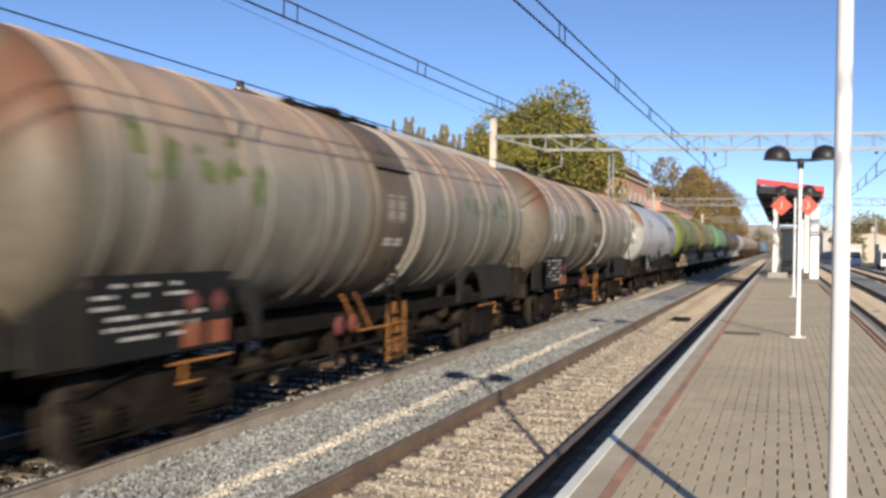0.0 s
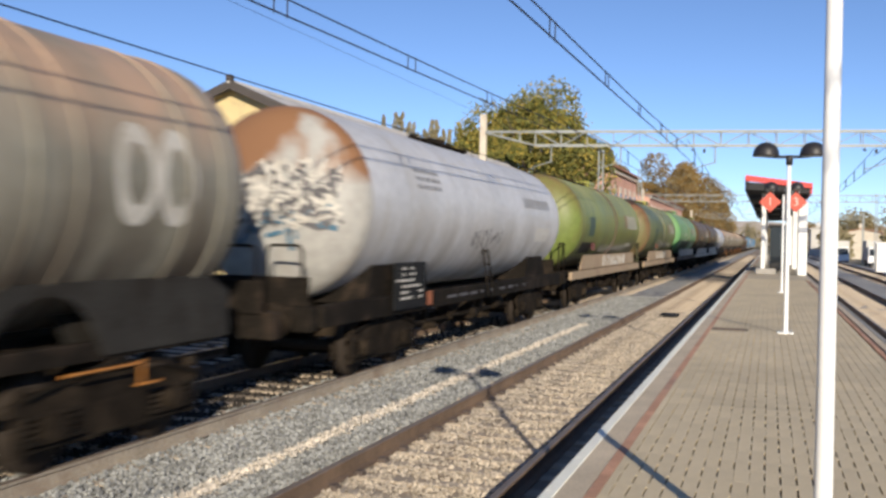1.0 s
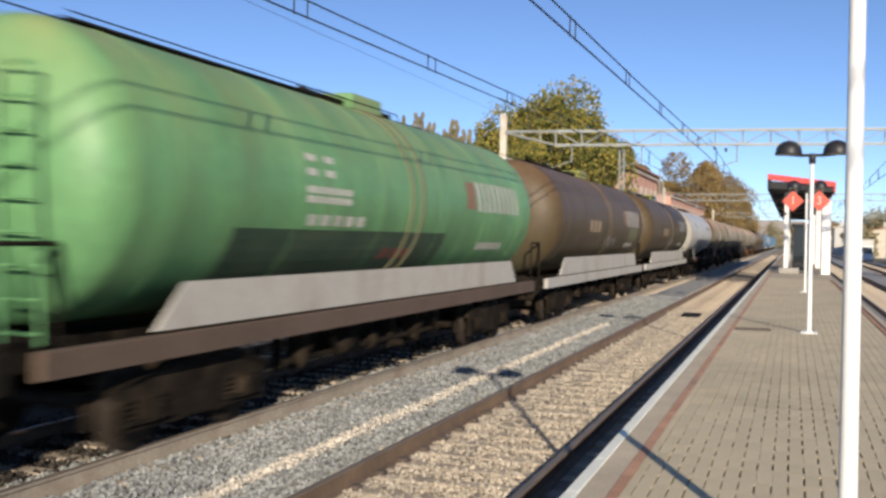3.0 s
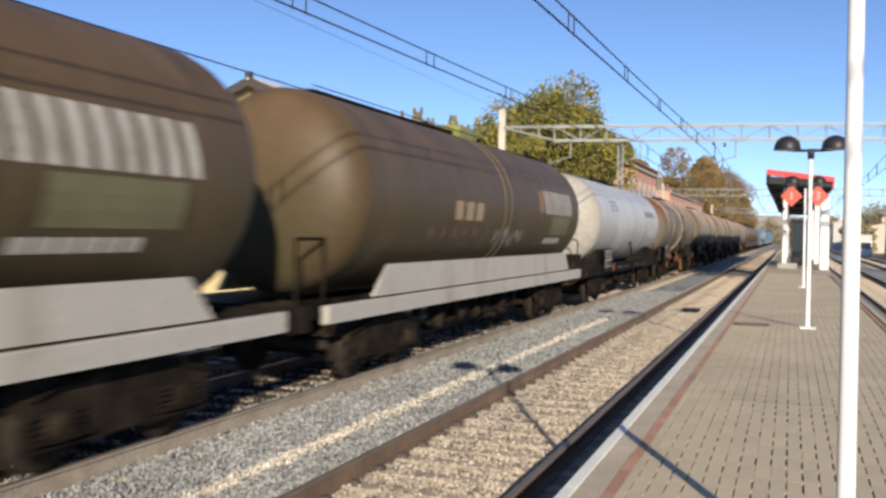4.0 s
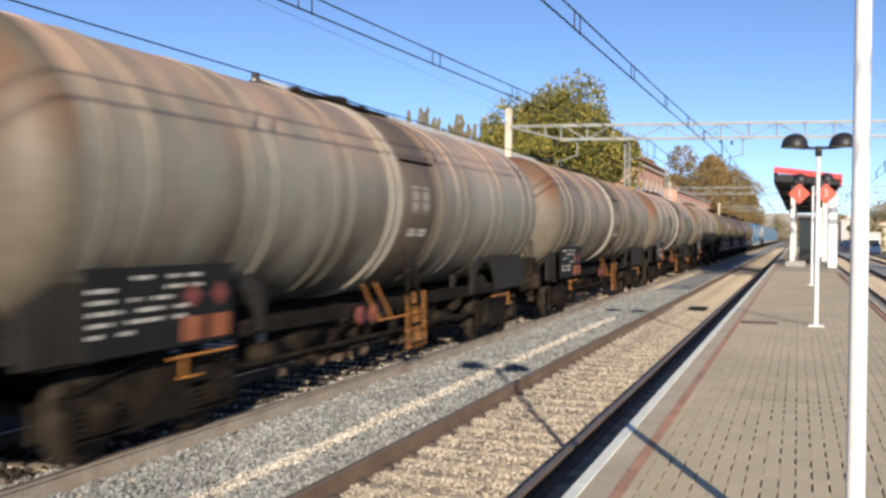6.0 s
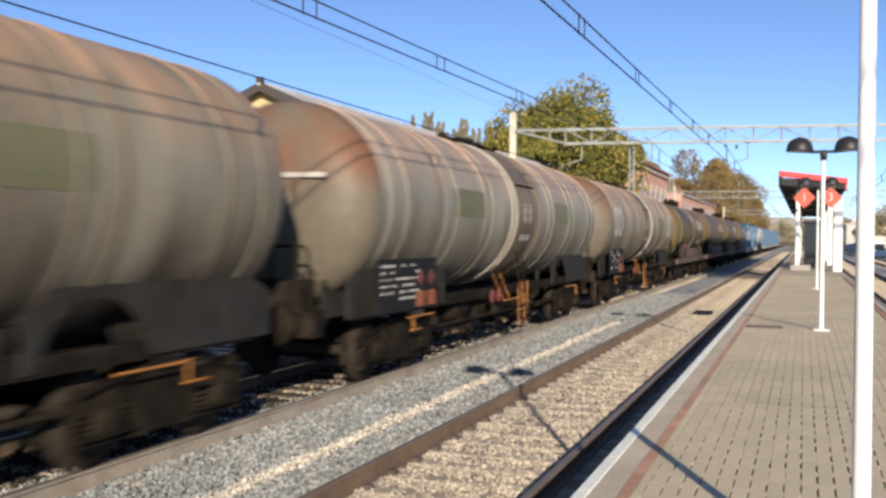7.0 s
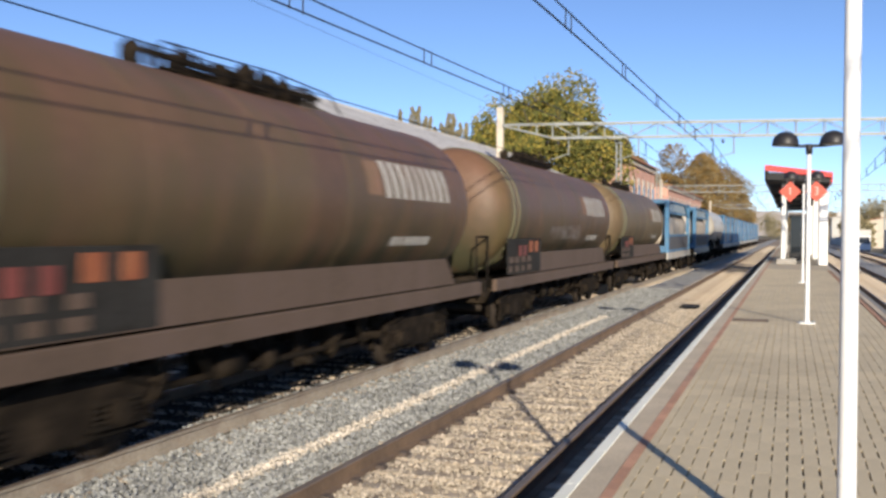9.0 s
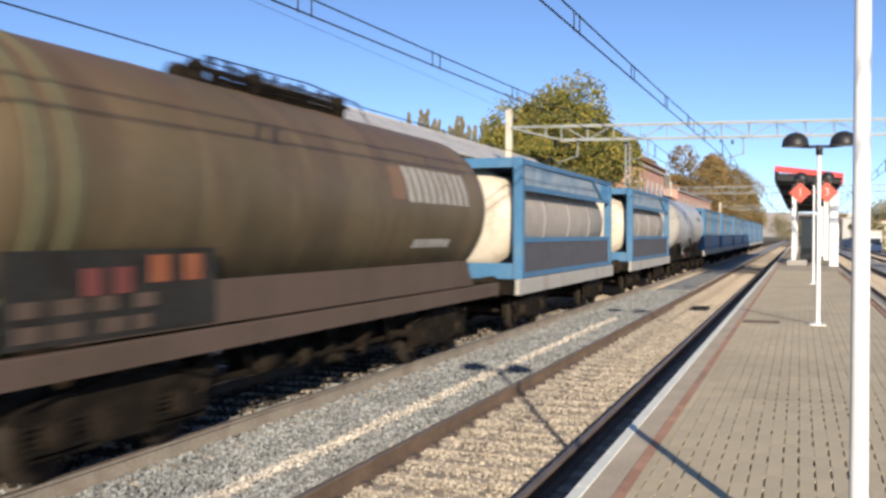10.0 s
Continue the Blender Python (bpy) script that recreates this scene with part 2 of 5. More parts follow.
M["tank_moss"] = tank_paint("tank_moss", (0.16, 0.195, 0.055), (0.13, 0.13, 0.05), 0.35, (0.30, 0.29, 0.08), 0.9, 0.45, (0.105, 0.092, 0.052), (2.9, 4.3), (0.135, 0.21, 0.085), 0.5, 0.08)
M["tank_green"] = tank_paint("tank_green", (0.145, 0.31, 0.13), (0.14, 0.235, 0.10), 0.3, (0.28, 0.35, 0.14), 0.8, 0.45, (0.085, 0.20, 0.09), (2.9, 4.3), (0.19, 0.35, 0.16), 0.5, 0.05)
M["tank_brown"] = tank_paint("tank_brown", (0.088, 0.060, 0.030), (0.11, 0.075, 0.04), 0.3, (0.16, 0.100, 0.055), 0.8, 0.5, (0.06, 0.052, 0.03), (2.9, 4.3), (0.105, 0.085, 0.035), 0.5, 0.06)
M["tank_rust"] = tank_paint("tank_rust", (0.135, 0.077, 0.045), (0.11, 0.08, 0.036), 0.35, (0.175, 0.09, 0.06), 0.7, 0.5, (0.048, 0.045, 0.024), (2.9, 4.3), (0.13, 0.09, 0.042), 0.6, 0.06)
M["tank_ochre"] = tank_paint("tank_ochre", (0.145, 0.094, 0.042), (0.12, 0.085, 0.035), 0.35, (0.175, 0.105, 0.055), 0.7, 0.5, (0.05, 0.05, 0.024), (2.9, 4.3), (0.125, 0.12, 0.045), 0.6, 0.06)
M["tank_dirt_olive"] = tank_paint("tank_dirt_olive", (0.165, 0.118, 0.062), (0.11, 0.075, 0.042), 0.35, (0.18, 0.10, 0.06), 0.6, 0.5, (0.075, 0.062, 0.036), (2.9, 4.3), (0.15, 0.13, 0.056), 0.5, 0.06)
M["end_white"] = tank_paint("end_white", (0.38, 0.37, 0.345), (0.31, 0.27, 0.22), 0.2, (0.25, 0.13, 0.065), 1.8, 0.5, None, (2.95, 3.35))
M["end_cream"] = tank_paint("end_cream", (0.37, 0.35, 0.31), (0.31, 0.27, 0.22), 0.15, (0.30, 0.26, 0.21), 0.6, 0.55, None, (2.2, 4.0), (0.34, 0.30, 0.25), 0.5, 0.0)
M["end_banded"] = tank_paint("end_banded", (0.135, 0.115, 0.085), (0.09, 0.07, 0.05), 0.3, (0.17, 0.085, 0.05), 1.0, 0.5, None, (2.75, 3.3))
M["end_olive"] = tank_paint("end_olive", (0.15, 0.19, 0.045), (0.17, 0.15, 0.06), 0.35, (0.19, 0.12, 0.06), 0.7, 0.45)
M["end_moss"] = tank_paint("end_moss", (0.16, 0.15, 0.06), (0.20, 0.11, 0.06), 0.5, (0.20, 0.10, 0.055), 0.9, 0.5)
M["band_pale"] = mat("band_pale", (0.36, 0.32, 0.26), 0.6, 0, 0.2, 1.5, 20, 0.05, (0.24, 0.2, 0.15), 0.3)
M["mark_green"] = mat("mark_green", (0.17, 0.19, 0.05), 0.6, 0, 0.35, 2, 12, 0, (0.10, 0.13, 0.05), 0.4, 1.5)
# near-black stones: the shade under the train is put into their colour
M["stone_shaded"] = mat("stone_shaded", (0.07, 0.061, 0.052), 0.9, 0, 0.25, 3, 30, 0.3, (0.03, 0.026, 0.022), 0.4, 1.0, per_island=1.0, gloss=0.15)
M["tarp_pale"] = mat("tarp_pale", (0.36, 0.42, 0.46), 0.6, 0, 0.25, 1.6, 14, 0.1, (0.16, 0.27, 0.38), 0.4, 1.5)
M["panel_deep_green"] = mat("panel_deep_green", (0.032, 0.062, 0.035), 0.6, 0, 0.35, 1.5, 20, 0, (0.06, 0.08, 0.04), 0.3)
M["panel_teal"] = mat("panel_teal", (0.05, 0.085, 0.06), 0.6, 0, 0.3, 2, 20, 0)
# ballast darkened to hold the shadow beneath the train
M["ballast_shaded"] = mat("ballast_shaded", (0.05, 0.044, 0.038), 0.95, 0, 0.55, 4, 26, 1.0, (0.035, 0.03, 0.026), 0.45, 1.2, gloss=0.15)
M["ring_olive"] = mat("ring_olive", (0.15, 0.142, 0.072), 0.6, 0, 0.25, 1.5, 20, 0.05)
M["blue_frame"] = mat("blue_frame", (0.07, 0.19, 0.34), 0.5, 0, 0.2, 1.0, 14, 0.05, (0.12, 0.22, 0.33), 0.3)
M["blue_panel"] = mat("blue_panel", (0.10, 0.30, 0.52), 0.5, 0, 0.15, 0.8, 14, 0.05, (0.25, 0.36, 0.48), 0.3)
M["cream_sunlit"] = mat("cream_sunlit", (0.66, 0.58, 0.46), 0.5, 0, 0.12, 0.8, 14, 0.05, (0.45, 0.34, 0.24), 0.2)
M["panel_grey"] = mat("panel_grey", (0.34, 0.31, 0.30), 0.6, 0, 0.2, 0.8, 14, 0.05, (0.24, 0.2, 0.19), 0.3)

# ---------------------------------------------------------------- mesh code


class Shape:
    """Collects vertices and faces of one part."""

    def __init__(self):
        self.v, self.f, self.smooth = [], [], []

    def add(self, verts, faces, smooth=False):
        o = len(self.v)
        self.v += [tuple(p) for p in verts]
        self.f += [tuple(i + o for i in f) for f in faces]
        self.smooth += [smooth] * len(faces)
        return self

    def hull8(self, p):
        """Eight corners: bottom ring 0-3, top ring 4-7."""
        return self.add(p, [(3, 2, 1, 0), (4, 5, 6, 7), (0, 1, 5, 4), (1, 2, 6, 5), (2, 3, 7, 6), (3, 0, 4, 7)])

    def box(self, x0, x1, y0, y1, z0, z1, c=0.0):
        """A box; c: width of the chamfer along its upper and upright edges."""
        if c <= 0:
            return self.hull8([(x0, y0, z0), (x1, y0, z0), (x1, y1, z0), (x0, y1, z0),
                               (x0, y0, z1), (x1, y0, z1), (x1, y1, z1), (x0, y1, z1)])

        def ring(e, z):
            a, b, d, g = x0 + e, x1 - e, y0 + e, y1 - e
            return [(a + c, d, z), (b - c, d, z), (b, d + c, z), (b, g - c, z), (b - c, g, z), (a + c, g, z), (a, g - c, z), (a, d + c, z)]
        vs = ring(0, z0) + ring(0, z1 - c) + ring(c * 0.7, z1)
        fs = [tuple(reversed(range(8))), tuple(range(16, 24))]
        for k in (0, 8):
            fs += [(k + i, k + (i + 1) % 8, k + 8 + (i + 1) % 8, k + 8 + i) for i in range(8)]
        return self.add(vs, fs)

    def tube(self, a, b, r, n=8, r2=None, caps=True):
        a, b = Vector(a), Vector(b)
        d = (b - a).normalized()
        u = d.orthogonal().normalized()
        w = d.cross(u)
        r2 = r if r2 is None else r2
        vs = []
        for p, q in ((a, r), (b, r2)):
            for i in range(n):
                k = 2 * math.pi * i / n
                vs.append(p + (u * math.cos(k) + w * math.sin(k)) * q)
        self.add(vs, [(i, (i + 1) % n, n + (i + 1) % n, n + i) for i in range(n)], True)
        if caps:
            self.add(vs, [tuple(reversed(range(n))), tuple(range(n, 2 * n))])
        return self

    def line(self, pts, r, n=6):
        for a, b in zip(pts, pts[1:]):
            self.tube(a, b, r, n)
        return self

    def lathe(self, prof, n=40, x=0.0, z=0.0, axis="y", y=0.0):
        """Turned body; prof: (along, radius)."""
        vs, fs = [], []
        for a, r in prof:
            for i in range(n):
                k = 2 * math.pi * i / n
                c, s = r * math.cos(k), r * math.sin(k)
                vs.append((x + c, y + a, z + s) if axis == "y" else (x + c, y + s, z + a) if axis == "z" else (x + a, y + c, z + s))
        flip = axis != "y"
        for j in range(len(prof) - 1):
            for i in range(n):
                q = (j * n + i, (j + 1) * n + i, (j + 1) * n + (i + 1) % n, j * n + (i + 1) % n)
                fs.append(tuple(reversed(q)) if flip else q)
        self.add(vs, fs, True)
        return self

    def mesh(self, name, material):
        me = bpy.data.meshes.new(name)
        me.from_pydata(self.v, [], self.f)
        me.polygons.foreach_set("use_smooth", self.smooth)
        for m in (material if isinstance(material, (list, tuple)) else [material]):
            me.materials.append(m)
        me.update()
        return me


def part(name, shape, material, parent=None, label="", at=None):
    ob = new(name, shape.mesh(name, material) if isinstance(shape, Shape) else shape)
    if parent:
        ob.parent = parent
    if at is not None:
        ob.matrix_basis = at
    if label:
        tagged(ob, label)
    return ob


def thing(name, label, category, group="", at=None, kind=""):
    ob = new(name)
    if at is not None:
        ob.matrix_basis = at
    return tagged(ob, label, category, group, kind)


# ---------------------------------------------------------------- ground, ballast, tracks
RNG = random.Random(7)
ground = part("ground", Shape().add([(-2500, -800, -0.62), (2500, -800, -0.62), (2500, 4000, -0.62), (-2500, 4000, -0.62)], [(0, 1, 2, 3)]), M["earth"])
tagged(ground, "dry brown earth with thin grass beside the railway", "ground", kind="structure")


def bed(name, x0, x1, material, label, y0=-20, y1=420):
    """Ballast bed with an uneven top, finer near the platform lamp."""
    nx = max(4, int((x1 - x0) / 0.12))
    ys, y = [], y0
    while y < y1:
        ys.append(y)
        y += 0.14 if 4 < y < 22 else 0.6 if y < 60 else 6
    ys.append(y1)
    s = Shape()
    vs = []
    for yy in ys:
        for i in range(nx + 1):
            x = x0 + (x1 - x0) * i / nx
            z = -0.20 + 0.035 * noise.noise((x * 2.1, yy * 2.1, 0)) + 0.02 * noise.noise((x * 7, yy * 7, 3))
            if (i == 0 and x0 in (-13.0, 2.15)) or (i == nx and x1 in (-1.52, 10.6)):
                z = -0.66
            elif i in (0, nx):
                z = -0.20 + 0.035 * noise.noise((x * 2.1, yy * 2.1, 0))
            vs.append((x, yy, z))
    w = nx + 1
    s.add(vs, [(j * w + i, j * w + i + 1, (j + 1) * w + i + 1, (j + 1) * w + i) for j in range(len(ys) - 1) for i in range(nx)], True)
    return tagged(part(name, s, material), label, "ballast", kind="structure")


bed("ballast", -4.20, -1.52, M["ballast_warm"], "tan crushed stone ballast between the platform track's rails")
bed("ballast", -6.80, -4.20, M["ballast_grey"], "grey crushed stone ballast between the tracks")
bed("ballast", -13.0, -6.80, M["ballast_shaded"], "dark ballast of the through tracks with the train's shade painted in")
bed("ballast", 2.15, 10.6, M["ballast_grey"], "greyish ballast of the sidings beyond the platform")


def stones(name, material, label, n, x0, x1, y0, y1, size, z=-0.19, ridge=0.0, bare=False):
    s = Shape()
    for _ in range(n):
        y = y0 + (y1 - y0) * RNG.random() ** 1.6
        x = RNG.uniform(x0, x1) if not ridge else RNG.gauss((x0 + x1) / 2, (x1 - x0) / 4)
        r = size * RNG.uniform(0.55, 1.25)
        if bare and abs((y + 3.2 + 0.3) % 0.6 - 0.3) < 0.125 and RNG.random() < 0.5:
            continue
        zz = z + RNG.uniform(-0.01, 0.03) + ridge * RNG.random()
        a = RNG.uniform(0, 6.28)
        p = []
        for k in range(4):
            q = a + k * 1.57 + RNG.uniform(-0.35, 0.35)
            p.append((x + r * RNG.uniform(0.7, 1.1) * math.cos(q), y + r * RNG.uniform(0.7, 1.1) * math.sin(q), zz + RNG.uniform(-0.3, 0.3) * r))
        p += [(x + RNG.uniform(-0.3, 0.3) * r, y + RNG.uniform(-0.3, 0.3) * r, zz + r * RNG.uniform(0.5, 0.85)), (x, y, zz - r * 0.6)]
        s.add(p, [(0, 1, 4), (1, 2, 4), (2, 3, 4), (3, 0, 4), (1, 0, 5), (2, 1, 5), (3, 2, 5), (0, 3, 5)])
    return tagged(part(name, s, material), label, "gravel", kind="stuff")


stones("gravel", M["stone_warm"], "loose tan stones between the rails of the platform track", 26000, -3.86, -2.24, 4.5, 34, 0.027, bare=True)
stones("gravel", M["stone_grey"], "loose grey stones between the two tracks", 36000, -6.2, -4.05, 5, 42, 0.034)
stones("gravel", M["stone_shaded"], "stones along the middle of the through track, painted dark as in the train's shade", 9000, -9.0, -6.8, 6, 34, 0.036)
stones("gravel", M["stone_grey"], "loose grey stones inside the rail of the through track", 5500, -6.85, -6.36, 6, 34, 0.034)
stones("gravel", M["stone_cream"], "pale cream stones strewn in a line between the tracks", 4300, -4.97, -4.77, 5, 27, 0.030, -0.185, 0.05)

RAIL = [(-0.075, -0.172), (0.075, -0.172), (0.075, -0.160), (0.012, -0.138), (0.009, -0.045), (0.036, -0.032), (0.036, -0.006), (0.028, 0.0),
        (-0.028, 0.0), (-0.036, -0.006), (-0.036, -0.032), (-0.009, -0.045), (-0.012, -0.138), (-0.075, -0.160)]


def rail(x, parent, side="rail_side", y0=-20.0, y1=900.0):
    s = Shape()
    n = len(RAIL)
    s.add([(x + a, y, b) for y in (y0, y1) for a, b in RAIL], [(i, i + n, (i + 1) % n + n, (i + 1) % n) for i in range(n)])
    me = s.mesh("rail", [M[side], M["rail_top"]])
    me.polygons[7].material_index = me.polygons[6].material_index = me.polygons[8].material_index = 1
    return part("rail", me, None, parent, "rust-brown rail with a worn bright head")


SLEEPER = Shape().hull8([(-1.3, -0.13, -0.38), (1.3, -0.13, -0.38), (1.3, 0.13, -0.38), (-1.3, 0.13, -0.38),
                         (-1.28, -0.10, -0.174), (1.28, -0.10, -0.174), (1.28, 0.10, -0.174), (-1.28, 0.10, -0.174)]).mesh("sleeper", M["sleeper"])
CLIP = Shape().box(-0.05, 0.05, -0.07, 0.07, -0.18, -0.125, 0.02).mesh("rail_clip", M["clip"])


def track(name, cx, label, y_parts, y_end, clips=0.0):
    tr = tagged(thing(name, label, "railway track"), kind="structure")
    for side in (-0.87, 0.87):
        rail(cx + side, tr, "rail_dusty" if name == "track_through" and side > 0 else "rail_side")
    far = Shape()
    k = 1
    y = -3.2
    while y < y_end:
        if y_parts[0] < y < y_parts[1]:
            part("sleeper", SLEEPER, None, tr, at=pose(cx, y, 0))
            if y < clips:
                for e in (-0.87 - 0.115, -0.87 + 0.115, 0.87 - 0.115):
                    part("rail_clip", CLIP, None, tr, at=pose(cx + e, y, 0))
        else:
            far.box(cx - 1.29, cx + 1.29, y - 0.11, y + 0.11, -0.36, -0.178)
        y = -3.2 + 0.6 * k
        k += 1
    tagged(part("far_sleepers", far, M["sleeper"], tr), kind="stuff")
    return tr


track("track_platform", -3.06, "broad-gauge track with brown rails on concrete sleepers", (3, 60), 200, 32)
track("track_through", -7.13, "through track with brown rails under the passing tank train", (4, 50), 200, 26)
track("track_back", -10.9, "rear track hidden behind the passing train", (0, 0), 120)
track("track_siding_a", 3.78, "siding track with dark rails beyond the platform", (16, 70), 160, 0)
track("track_siding_b", 7.95, "second siding track with dark rails", (0, 0), 160)

balise = thing("balise", "dark flat track beacon between the rails", "track beacon", at=pose(-2.98, 31.5, -0.19))
part("housing", Shape().box(-0.27, 0.27, -0.55, 0.55, 0, 0.09, 0.03), M["panel_black"], balise)
part("base_plate", Shape().box(-0.33, 0.33, -0.25, 0.25, -0.04, 0.006, 0.01), M["clip"], balise)

# ---------------------------------------------------------------- platform
PX0, PX1, PZ = -1.305, 1.98, 0.605
platform = tagged(thing("platform", "island platform paved with small grey-tan blocks", "platform"), kind="structure")
part("core", Shape().box(PX0 + 0.06, PX1 - 0.06, -12, 150, -0.64, PZ - 0.075), M["concrete"], platform, "dark concrete side wall of the platform")
part("bedding", Shape().box(PX0 + 0.20, PX1 - 0.20, -12, 46, PZ - 0.07, PZ - 0.022), M["paver_bed"], platform)
part("far_paving", Shape().box(PX0 + 0.20, PX1 - 0.20, 46.01, 150, PZ - 0.07, PZ - 0.006), M["paver_far"], platform, "worn tan block paving")
part("far_red_strip", Shape().box(-1.063, -0.988, 46.01, 150, PZ - 0.02, PZ - 0.001), M["paver_red"], platform)
for nm, a, b in (("joint_strip", PX0 + 0.065, -1.066), ("joint_strip", 1.72, PX1 - 0.135)):
    part(nm, Shape().box(a, b, -12, 150, PZ - 0.06, PZ - 0.003), M["mortar"], platform, "tan mortar strip beside the coping")
COPE = Shape().box(-0.07, 0.012, -0.4992, 0.4992, -0.11, 0.004, 0.004)
COPE_W, COPE_G = COPE.mesh("coping_stone", M["coping"]), COPE.mesh("coping_stone", M["concrete"])
y = -11.5
while y < 150:
    part("coping_stone", COPE_W, None, platform, at=pose(PX0 + 0.05, y, PZ))
    if y < 100:
        part("coping_stone", COPE_G, None, platform, at=pose(PX1 - 0.065, y, PZ))
    y += 1.0


def paver_shape(s, x, y, wx, wy, z, g=0.013):
    """Block with one long side set back between two end nibs, which leaves a dark slot."""
    e, n = 0.0008, 0.045
    a, b, c, d = x - wx / 2, x + wx / 2, y - wy / 2 + e, y + wy / 2 - e
    ring = [(a, c), (b, c), (b, c + n), (b - g, c + n + 0.012), (b - g, d - n - 0.012), (b, d - n), (b, d), (a, d)]
    s.add([(p, q, z) for p, q in ring] + [(p, q, z - 0.026) for p, q in ring], [tuple(range(8))] + [(i + 8, (i + 1) % 8 + 8, (i + 1) % 8, i) for i in range(8)])

# ---------------------------------------------------------------- platform furniture


def lamp_post(x, y, lift=0.0):
    lp = thing("platform_lamp", "white steel platform lamp post with two black dome shades", "lamp post", "platform lamps", pose(x, y, PZ))
    TOP = 3.05 + lift
    part("base_plate", Shape().box(-0.14, 0.14, -0.14, 0.14, 0, 0.02, 0.006), M["white_paint"], lp)
    for a in (-1, 1):
        for b in (-1, 1):
            part("bolt", Shape().tube((a * 0.1, b * 0.1, 0.02), (a * 0.1, b * 0.1, 0.05), 0.013, 6), M["steel_grey"], lp)
    part("pole", Shape().lathe([(0.02, 0.056), (0.06, 0.042), (0.9, 0.039), (TOP, 0.034), (TOP + 0.01, 0.0)], 20, axis="z"), M["white_paint"], lp)
    part("collar", Shape().lathe([(lift + 3.02, 0.0), (lift + 3.02, 0.055), (lift + 3.14, 0.06), (lift + 3.20, 0.05), (lift + 3.20, 0.0)], 16, axis="z"), M["shade_black"], lp, "black collar")
    part("cross_arm", Shape().line([(-0.62, 0, lift + 3.21), (-0.2, 0, lift + 3.17), (0.2, 0, lift + 3.17), (0.62, 0, lift + 3.21)], 0.028, 10), M["shade_black"], lp, "black cross arm")
    for sx in (-0.40, 0.40):
        prof = [(3.19, 0.0), (3.19, 0.225), (3.205, 0.232), (3.235, 0.225)]
        prof += [(3.235 + 0.20 * math.sin(a), 0.225 * math.cos(a)) for a in (0.25, 0.5, 0.75, 1.0, 1.25, 1.45)] + [(3.44, 0.0)]
        prof = [(p + lift, q) for p, q in prof]
        shade = part("shade", Shape().lathe(prof, 24, x=sx, axis="z"), M["shade_black"], lp, "black half-dome shade")
        part("rim", Shape().lathe([(3.185, 0.215), (3.185, 0.238), (3.20, 0.238), (3.20, 0.215)], 24, x=sx, z=lift, axis="z"), M["shade_black"], shade)
        part("diffuser", Shape().lathe([(3.17, 0.0), (3.178, 0.12), (3.188, 0.20)], 20, x=sx, z=lift, axis="z"), M["white_wall"], shade)
    return lp


for lx, ly, up in ((0.252, 4.6, 0), (0.31, 18.35, 0), (0.42, 33.6, 0.22)):
    lamp_post(lx, ly, up)

manhole = thing("manhole_cover", "rust-brown metal cover set flush in the platform paving", "manhole cover", at=pose(-0.66, 18.6, PZ))
part("frame", Shape().box(-0.32, 0.32, -0.26, 0.26, -0.01, 0.004, 0.003), M["clip"], manhole)
part("lid", Shape().box(-0.29, 0.29, -0.23, 0.23, 0.0, 0.009, 0.003), M["rail_side"], manhole)

# canopy over the far part of the platform
canopy = thing("platform_canopy", "flat platform canopy with a bright red fascia and dark soffit", "canopy")
CY0, CY1 = 53.0, 112.0
part("roof_slab", Shape().hull8([(-1.15, CY0, 5.05), (1.95, CY0, 4.85), (1.95, CY1, 4.85), (-1.15, CY1, 5.05),
                                 (-1.15, CY0, 5.42), (1.95, CY0, 5.25), (1.95, CY1, 5.25), (-1.15, CY1, 5.42)]), M["dark_soffit"], canopy, "dark underside")
part("front_fascia", Shape().hull8([(-1.25, CY0 - 0.15, 5.50), (2.05, CY0 - 0.15, 5.10), (2.05, CY0 + 0.1, 5.10), (-1.25, CY0 + 0.1, 5.50),
                                    (-1.25, CY0 - 0.15, 5.80), (2.05, CY0 - 0.15, 5.36), (2.05, CY0 + 0.1, 5.36), (-1.25, CY0 + 0.1, 5.80)]), M["red_fascia"], canopy, "red fascia")
part("side_fascia", Shape().box(-1.27, -1.15, CY0 + 0.1, CY1, 5.0, 5.72), M["dark_soffit"], canopy, "dark side fascia")
part("side_fascia", Shape().box(1.95, 2.05, CY0 + 0.1, CY1, 4.85, 5.38), M["red_fascia"], canopy)
for k in range(5):
    yy = CY0 + 1.5 + 13 * k
    part("column", Shape().box(-0.42, -0.20, yy, yy + 0.24, PZ, 4.9, 0.02), M["white_paint"], canopy, "white column")
    part("column", Shape().box(1.42, 1.86, yy - 1.2, yy + 0.6, PZ, 4.4, 0.02), M["white_paint"], canopy, "broad white pier")
    part("beam", Shape().box(-1.0, 1.9, yy + 0.02, yy + 0.20, 4.62, 4.86), M["dark_soffit"], canopy)
part("column_foot", Shape().box(-0.65, 0.35, CY0 + 1.0, CY0 + 2.2, PZ, PZ + 0.28, 0.03), M["concrete"], canopy, "pale concrete foot")
kiosk = thing("waiting_shelter", "dark glazed waiting shelter under the canopy", "shelter", at=pose(0.55, 60, PZ))
part("frame", Shape().box(-0.55, 0.5, 0, 5, 0, 0.5, 0.02), M["dark_soffit"], kiosk)
part("pane", Shape().box(-0.5, 0.45, 0.05, 4.95, 0.5, 2.6), M["window_dark"], kiosk)
part("roof", Shape().box(-0.6, 0.55, -0.1, 5.1, 2.6, 2.75, 0.03), M["dark_soffit"], kiosk)
